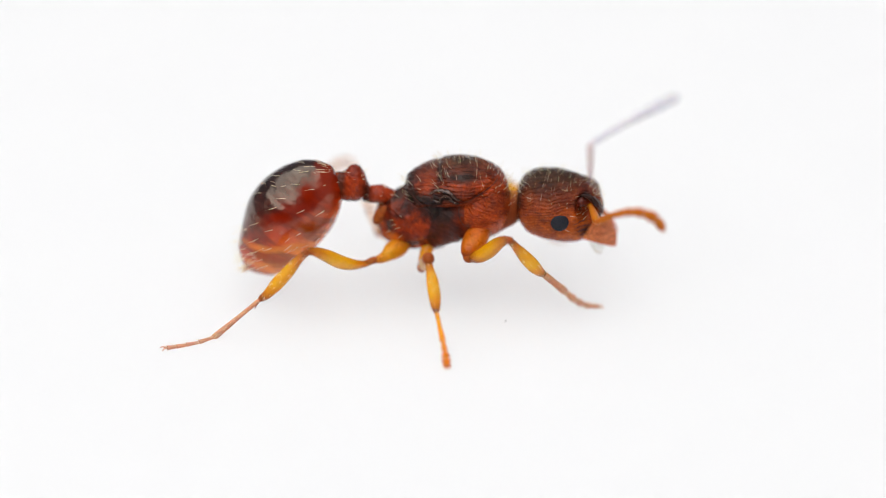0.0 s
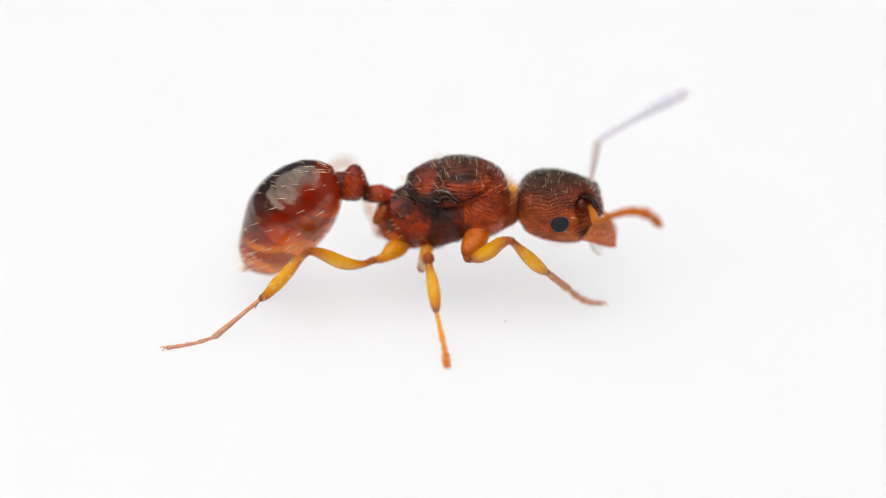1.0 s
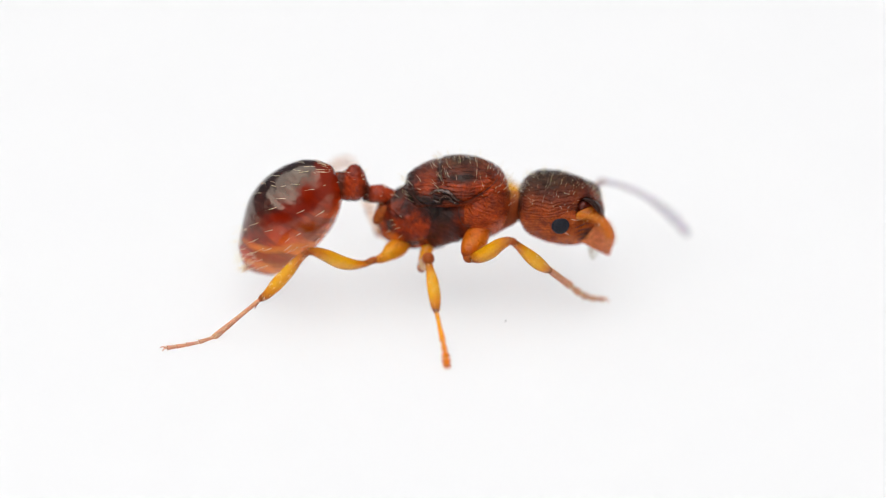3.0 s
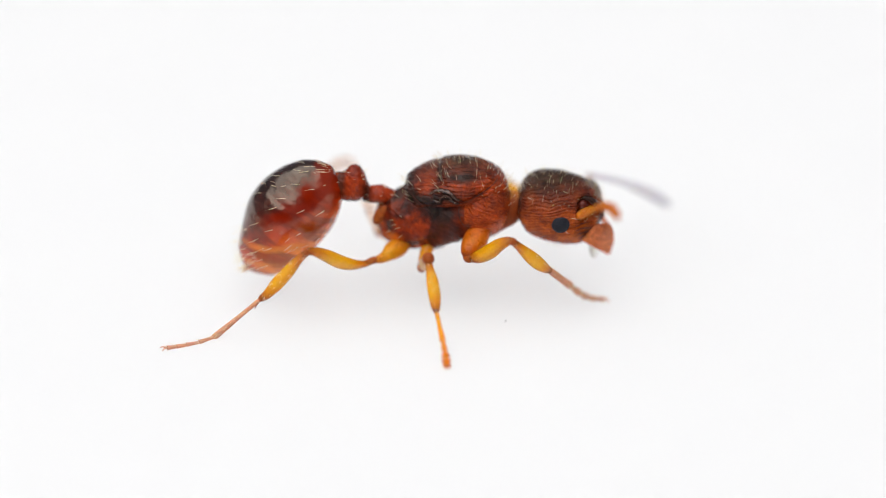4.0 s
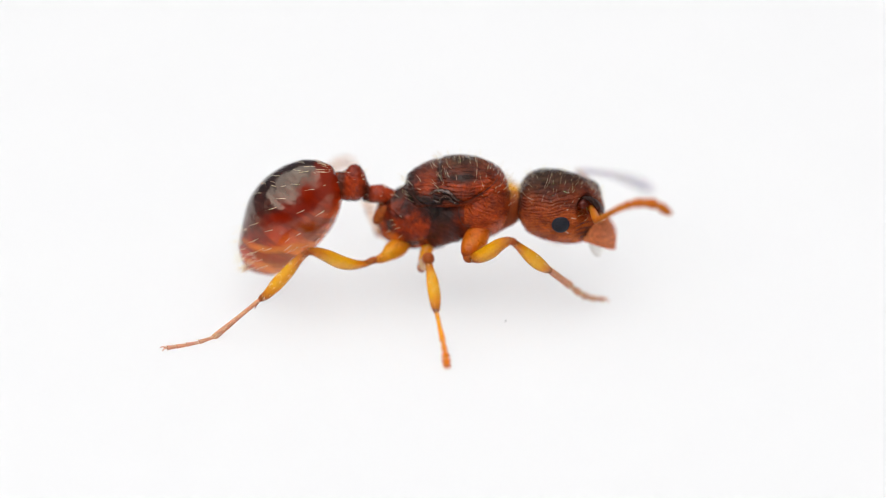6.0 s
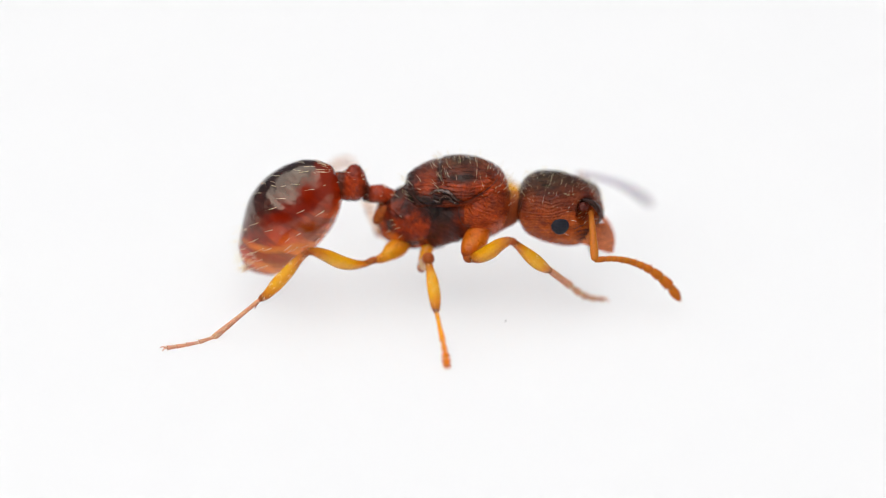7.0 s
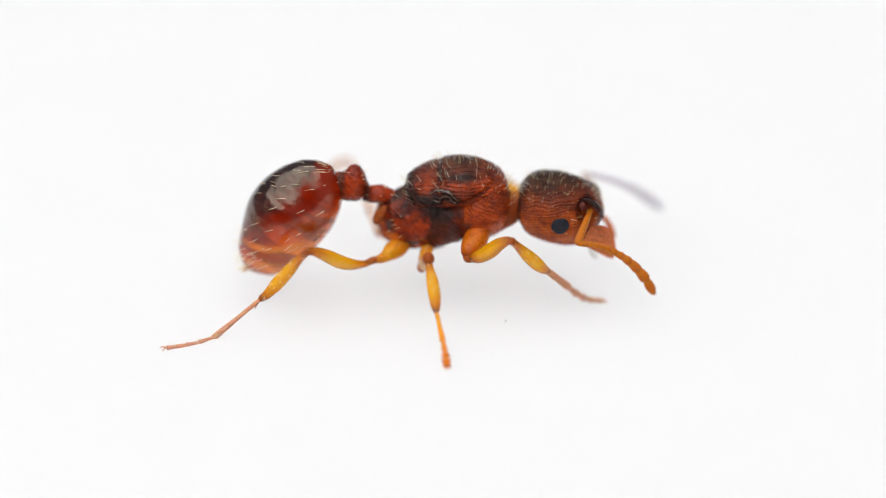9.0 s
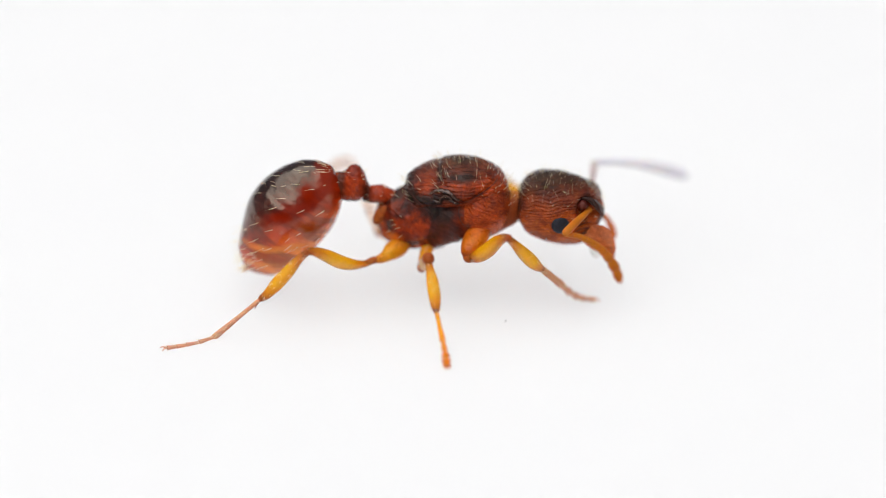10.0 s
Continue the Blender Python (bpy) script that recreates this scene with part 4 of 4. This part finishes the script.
    jaws = [part("mandible", ruffled(shape, 0.012, 6), M_jaw, head, "pinkish orange triangular jaw") for shape in (broad, bowed)]
    palps = []
    for y in (-0.16, 0.02):
        palp = limb([(2.656, 0.000, 1.062, 0.032), (2.668, 0.000, 0.959, 0.028), (2.689, 0.000, 0.855, 0.030), (2.740, 0.000, 0.785, 0.028), (2.800, 0.000, 0.797, 0.014)], 24, 12)
        palp[0][:, 1] += y
        palp[0][:, 0] += 0.25 * y
        palps.append(part("palp", palp, M_pale, head, "small pale mouth feeler"))
    return head, jaws, palps


NEAR_SCAPE_SIZE, FAR_SCAPE_SIZE, NEAR_FUNICLE, FAR_FUNICLE = 0.95, 1.02, 1.88, 1.97
SHARES = [0.105, 0.06, 0.06, 0.062, 0.066, 0.07, 0.076, 0.088, 0.115, 0.13, 0.168]
WIDTHS = [0.046, 0.044, 0.045, 0.047, 0.049, 0.052, 0.057, 0.065, 0.075, 0.083, 0.079]


def build_antenna(scape, length, label, shaft_material, bead_material, stout=1.0):
    """An elbowed antenna along +x: the long scape, then eleven beads that end in a club."""
    shaft = limb([(0, 0, 0, 0.02), (0.05, 0, 0.004, 0.050), (0.10, 0, 0.008, 0.040), (0.3, 0, 0.016, 0.052), (0.62, 0, 0.018, 0.064), (scape - 0.12, 0, 0.008, 0.067), (scape - 0.03, 0, 0.0, 0.055), (scape, 0, -0.004, 0.025)], 40, 16)
    shaft[0][:, 1:] *= stout
    antenna = part("antenna", shaft, shaft_material, ant, label)
    beads = []
    for k, (share, r) in enumerate(zip(SHARES, WIDTHS)):
        size = share * length
        last = k == len(SHARES) - 1
        profile = [(-0.006, 0.62 if k > 6 else 0.76), (0.12, 0.84), (0.4, 0.99), (0.72, 1.08), (0.9, 1.0), (1.0, 0.62 if k > 6 else 0.76)] if not last else [(-0.006, 0.6), (0.12, 0.86), (0.35, 1.0), (0.6, 0.95), (0.82, 0.68), (0.95, 0.36), (1.0, 0.08)]
        shape = limb([(size * s, 0, 0, r * w * stout * (1.12 if shaft_material == M_scape_hazed and k > 6 else 1)) for s, w in profile], 22, 14)
        shape = joined(shape, bristles(shape, 34, 60 + k, lambda p, n: True, (0.8, 0, 0), length=(0.025, 0.05), thick=0.0022, lift=0.5))
        bead = part("antennal_segment", ruffled(shape, 0.004, 20), bead_material, antenna)
        beads.append((bead, size))
    return antenna, beads, scape


build_gaster()
build_waist()
build_thorax()
front_leg, front_moving = build_legs()
head, jaws, palps = build_head()
near_antenna = build_antenna(NEAR_SCAPE_SIZE, NEAR_FUNICLE, "orange elbowed antenna with a beaded club", M_scape, M_segment, 1.08)
far_antenna = build_antenna(FAR_SCAPE_SIZE, FAR_FUNICLE, "elbowed antenna with a beaded club, greyed in colour for blur and glare", M_scape_hazed, M_segment_hazed, 1.02)


# ---- what moves ----
def glide(rows, t):
    """Rows of time and values, joined by a smooth curve that doesn't overshoot."""
    rows = np.array(rows, float)
    x, y = rows[:, 0], rows[:, 1:]
    h, d = np.diff(x), np.diff(y, axis=0) / np.diff(x)[:, None]
    m = np.zeros_like(y)
    for i in range(1, len(x) - 1):
        ok = d[i - 1] * d[i] > 0
        w1, w2 = 2 * h[i] + h[i - 1], h[i] + 2 * h[i - 1]
        with np.errstate(divide="ignore", invalid="ignore"):
            m[i] = np.where(ok, (w1 + w2) / (w1 / d[i - 1] + w2 / d[i]), 0)
    i = int(np.clip(np.searchsorted(x, t, "right") - 1, 0, len(x) - 2))
    s = (t - x[i]) / h[i]
    return (2 * s ** 3 - 3 * s ** 2 + 1) * y[i] + (s ** 3 - 2 * s ** 2 + s) * h[i] * m[i] + (-2 * s ** 3 + 3 * s ** 2) * y[i + 1] + (s ** 3 - s ** 2) * h[i] * m[i + 1]


ACROSS, UPWARD = Vector((1, 0, 0)), Vector((0, math.sin(radians(TILT)), math.cos(radians(TILT))))


def heading(swing, out):
    """A direction from its swing across the camera's view (degrees, anticlockwise from forwards) and its lean towards
    the camera.
    """
    a, b = radians(swing), radians(out)
    return (ACROSS * math.cos(a) + UPWARD * math.sin(a)) * math.cos(b) + BACK * math.sin(b)


def aimed(origin, way):
    """A pose at a place in millimetres whose +x runs along a direction."""
    x = way.normalized()
    y = Vector((0.12, -0.3, 1)).cross(x).normalized()
    turn = Matrix((x, y, x.cross(y))).transposed().to_4x4()
    return Matrix.Translation(Vector(origin) * MM) @ turn


# seconds, nod of the head in degrees, shift forwards and upwards in millimetres
HEAD = [(0, 0, 0, 0.02), (0.5, 0, 0, 0), (1, 0.3, 0, 0), (1.2, 0.8, 0.005, 0), (1.5, 2, 0.015, 0), (2, 3.2, 0.02, 0.005), (2.7, 3.4, 0.02, 0.005), (3.8, 2.4, 0.02, 0.01), (4.5, 1.7, 0.02, 0.015), (5.7, 1.5, 0.02, 0.015), (6.8, 3.6, 0.015, 0), (8.5, 3.6, 0.015, 0), (9, 3, 0.015, 0), (9.5, 2.2, 0.015, 0), (10, 2, 0.015, 0)]
# seconds, how far the jaws drop in degrees, and how far the near one stands open sideways
JAWS = [(0, 0, 0), (1.0, 0, 0), (1.5, 3, 0), (2.0, 5, 0), (2.7, 9, 0), (3.8, 12, 0), (4.5, 12, 0), (5.0, 9, 0), (5.5, 1, 0), (6.8, 1, 0), (7.5, 4, 0), (8.0, 2, 2), (8.5, 0, 12), (9.0, 4, 23), (9.3, 5, 29), (10, 5, 29)]
NECK = Vector((1.294, 0.000, 1.774))
JAW_HINGE = Vector((2.546, -0.300, 1.349))
PALP_ROOT = Vector((2.657, 0.000, 0.993))
NEAR_SOCKET, FAR_SOCKET = Vector((2.579, -0.330, 1.847)), Vector((2.592, 0.300, 1.947))
# fitted to the camera's view: seconds, swing and lean of each antenna's scape; then of its beads: the first, the
# middle, the last
NEAR_SCAPE = [(0, -72, 71), (0.5, -70, 72), (1, -74, 73), (1.2, -87, 77), (1.5, -122, 76), (1.7, -131, 75), (2, -138, 75), (2.2, -147, 74), (2.7, -152, 74), (3.8, -149, 71), (4, -148, 73), (4.5, -119, 79), (5, -100, 81), (5.7, -72, 82), (6.8, -81, 32), (7, -86, 22), (7.5, -88, 16), (8, -88, 28), (8.5, -101, 46), (9, -113, 47), (9.5, -129, 46), (10, -137, 46)]
NEAR_CURL = [(0, 16, 79, 11, 33, -77, -56), (0.5, 17, 82, 17, 43, -70, -31), (1, 3, 81, 18, 43, -68, -36), (1.2, 10, 81, 21, 57, -71, -24), (1.5, 16, 79, 21, 67, -84, 10), (1.7, 56, 68, -13, 64, -84, 55), (2, 45, 75, -27, 67, -99, 55), (2.2, 23, 78, -36, 67, -94, 54), (2.7, 14, 79, -40, 66, -93, 52), (3.8, 18, 55, 19, 73, -91, 41), (4, 15, 52, 19, 74, -87, 43), (4.5, 18, 69, 31, 65, -65, 24), (5, 12, 83, 34, 55, -59, -6), (5.7, 21, 88, 31, 46, -52, -27), (6.8, 18, -8, -21, -9, -58, -9), (7, 11, -21, -25, -18, -61, -14), (7.5, 14, -26, -27, -18, -66, -11), (8, 6, -16, -28, -15, -61, -14), (8.5, 3, 2, -32, 2, -64, 0), (9, 1, -27, -33, -23, -66, -18), (9.5, 3, -40, -36, -31, -75, -22), (10, -2, -46, -39, -41, -76, -35)]
FAR_SCAPE = [(0, 88, -47), (0.5, 81, -38), (1, 79, -39), (1.2, 76, -39), (1.3, 77, -40), (1.5, 60, -48), (1.6, 44, -52), (1.7, 32, -55), (2, 11, -66), (2.2, 13, -69), (2.7, 15, -72), (3.8, 87, -79), (4.5, 112, -76), (5, 121, -75), (5.7, 130, -71), (6.8, 125, -68), (7, 126, -71), (7.5, 123, -76), (8, 125, -77), (8.5, 125, -77), (9, 109, -75), (9.5, 87, -72), (9.7, 86, -71), (10, 79, -64)]
FAR_CURL = [(0, 33, -20, 29, -21, 24, -22), (0.5, 34, -21, 28, -16, 23, -13), (1, 34, -19, 29, -18, 24, -17), (1.2, 33, -21, 29, -18, 26, -16), (1.3, 31, -21, 28, -18, 25, -16), (1.5, 13, -18, 13, -15, 12, -13), (1.6, 6, -14, -6, -15, -20, -17), (1.7, -3, -16, -16, -22, -30, -27), (2, -14, -12, -34, -11, -53, -10), (2.2, -14, -19, -35, -12, -54, -6), (2.7, -10, -19, -35, -13, -58, -9), (3.8, -5, -37, -20, -35, -36, -35), (4.5, -2, -37, -19, -36, -35, -35), (5, -0, -36, -17, -39, -33, -41), (5.7, 2, -42, -13, -43, -28, -43), (6.8, -0, -43, -18, -44, -35, -43), (7, -4, -41, -22, -41, -41, -40), (7.5, -12, -35, -32, -33, -52, -31), (8, -9, -35, -31, -35, -52, -35), (8.5, -7, -35, -29, -36, -51, -37), (9, -5, -34, -24, -37, -42, -39), (9.5, -4, -34, -18, -36, -32, -37), (9.7, 1, -26, -17, -29, -35, -32), (10, 4, -28, -8, -29, -20, -29)]
# seconds, shift of the front foot forwards, inwards and upwards, and of the knee forwards and upwards
STEP = [(0, -0.09, -0.08, 0.0, -0.05, 0.0), (0.1, -0.09, -0.08, 0.0, -0.05, 0.0), (0.2, -0.12, -0.06, 0.01, -0.07, 0.02), (0.3, -0.17, -0.02, 0.115, -0.13, 0.09), (0.4, -0.06, 0.0, 0.03, -0.05, 0.02), (0.5, 0.02, 0.0, 0.01, 0.0, 0.0),
        (1.0, 0.0, 0.0, 0.0, 0.0, 0.0), (1.3, 0.0, 0.0, 0.0, 0.0, 0.01), (1.4, -0.08, 0.0, 0.035, -0.07, 0.03), (1.5, -0.09, 0.08, 0.13, -0.07, 0.10), (1.6, 0.04, 0.10, 0.0, 0.03, 0.01), (1.7, 0.05, 0.10, 0.0, 0.04, 0.0),
        (2.0, 0.06, 0.12, 0.0, 0.05, 0.0), (8.5, 0.06, 0.12, 0.0, 0.05, 0.0), (9.0, 0.01, 0.08, 0.0, 0.02, 0.0), (9.8, 0.0, 0.08, 0.0, 0.02, 0.0), (9.9, -0.09, 0.09, 0.0, -0.03, 0.04), (10, -0.11, 0.11, 0.0, -0.05, 0.06)]
KNEE, ANKLE, TOE = Vector((1.190, -1.360, 1.741)), Vector((1.831, -1.100, 0.952)), Vector((2.795, -0.620, 0.048))
HIP = Vector((0.476, -0.880, 1.133))


def swung(start, end, new_start, new_end):
    """The pose that carries the stretch from start to end onto another, without stretching it."""
    turn = (end - start).rotation_difference(new_end - new_start).to_matrix().to_4x4()
    return Matrix.Translation(new_start * MM) @ turn @ Matrix.Translation(-start * MM)


def motions():
    times = [k / 10 for k in range(101)]
    heads = {}
    for t in times:
        nod, shift, rise = glide(HEAD, t)
        heads[t] = Matrix.Translation((NECK + Vector((shift, 0, rise))) * MM) @ pose(0, 0, 0, 0, nod, 0) @ Matrix.Translation(-NECK * MM)
    walk(head, [(t, heads[t]) for t in times])
    for jaw, near in zip(jaws, (True, False)):
        rows = []
        for t in times:
            drop, spread = (float(v) for v in glide(JAWS, t))
            turn = pose(0, 0, 0, 0, drop, -spread) if near else pose(0, 0, 0, 0, drop + 6 - 0.2 * spread, 0)
            rows.append((t, Matrix.Translation(JAW_HINGE * MM) @ turn @ Matrix.Translation(-JAW_HINGE * MM)))
        walk(jaw, rows)
    for palp in palps:
        walk(palp, [(t, Matrix.Translation(PALP_ROOT * MM) @ pose(0, 0, 0, 0, 1.8 * float(glide(JAWS, t)[0]) - 16, 0) @ Matrix.Translation(-PALP_ROOT * MM)) for t in times])
    for (antenna, beads, scape), socket, scape_rows, funicle_rows in ((near_antenna, NEAR_SOCKET, NEAR_SCAPE, NEAR_CURL), (far_antenna, FAR_SOCKET, FAR_SCAPE, FAR_CURL)):
        rows, bead_rows = [], [[] for _ in beads]
        total = sum(size for _, size in beads)
        for t in times:
            base = (heads[t] @ (socket * MM)) / MM
            way = heading(*glide(scape_rows, t))
            shaft = aimed(base, way)
            rows.append((t, shaft))
            spot = base + way * (scape - 0.01)
            a0, b0, am, bm, a1, b1 = glide(funicle_rows, t)
            run, back = 0.0, shaft.inverted()
            for (_, size), keys in zip(beads, bead_rows):
                s = (run + size / 2) / total
                u, v, w = (1 - s) * (1 - 2 * s), 4 * s * (1 - s), s * (2 * s - 1)
                way = heading(a0 * u + am * v + a1 * w, b0 * u + bm * v + b1 * w)
                keys.append((t, back @ aimed(spot, way)))
                spot = spot + way * size
                run += size
        walk(antenna, rows)
        for (bead, _), keys in zip(beads, bead_rows):
            walk(bead, keys)
    thigh, shin, foot = [], [], []
    for t in times:
        fx, fy, fz, kx, kz = glide(STEP, t)
        knee = KNEE + Vector((kx, 0, kz))
        knee = HIP + (knee - HIP).normalized() * (KNEE - HIP).length
        ankle = ANKLE + Vector(((fx + kx) / 2, fy / 2, (fz + kz) / 2))
        ankle = knee + (ankle - knee).normalized() * (ANKLE - KNEE).length
        thigh.append((t, swung(HIP, KNEE, HIP, knee)))
        shin.append((t, swung(KNEE, ANKLE, knee, ankle)))
        foot.append((t, swung(ANKLE, TOE, ankle, TOE + Vector((fx, fy, fz)))))
    for key, rows in (("femur", thigh), ("tibia", shin), ("foot", foot)):
        for ob in front_moving[key]:
            walk(ob, rows)


motions()
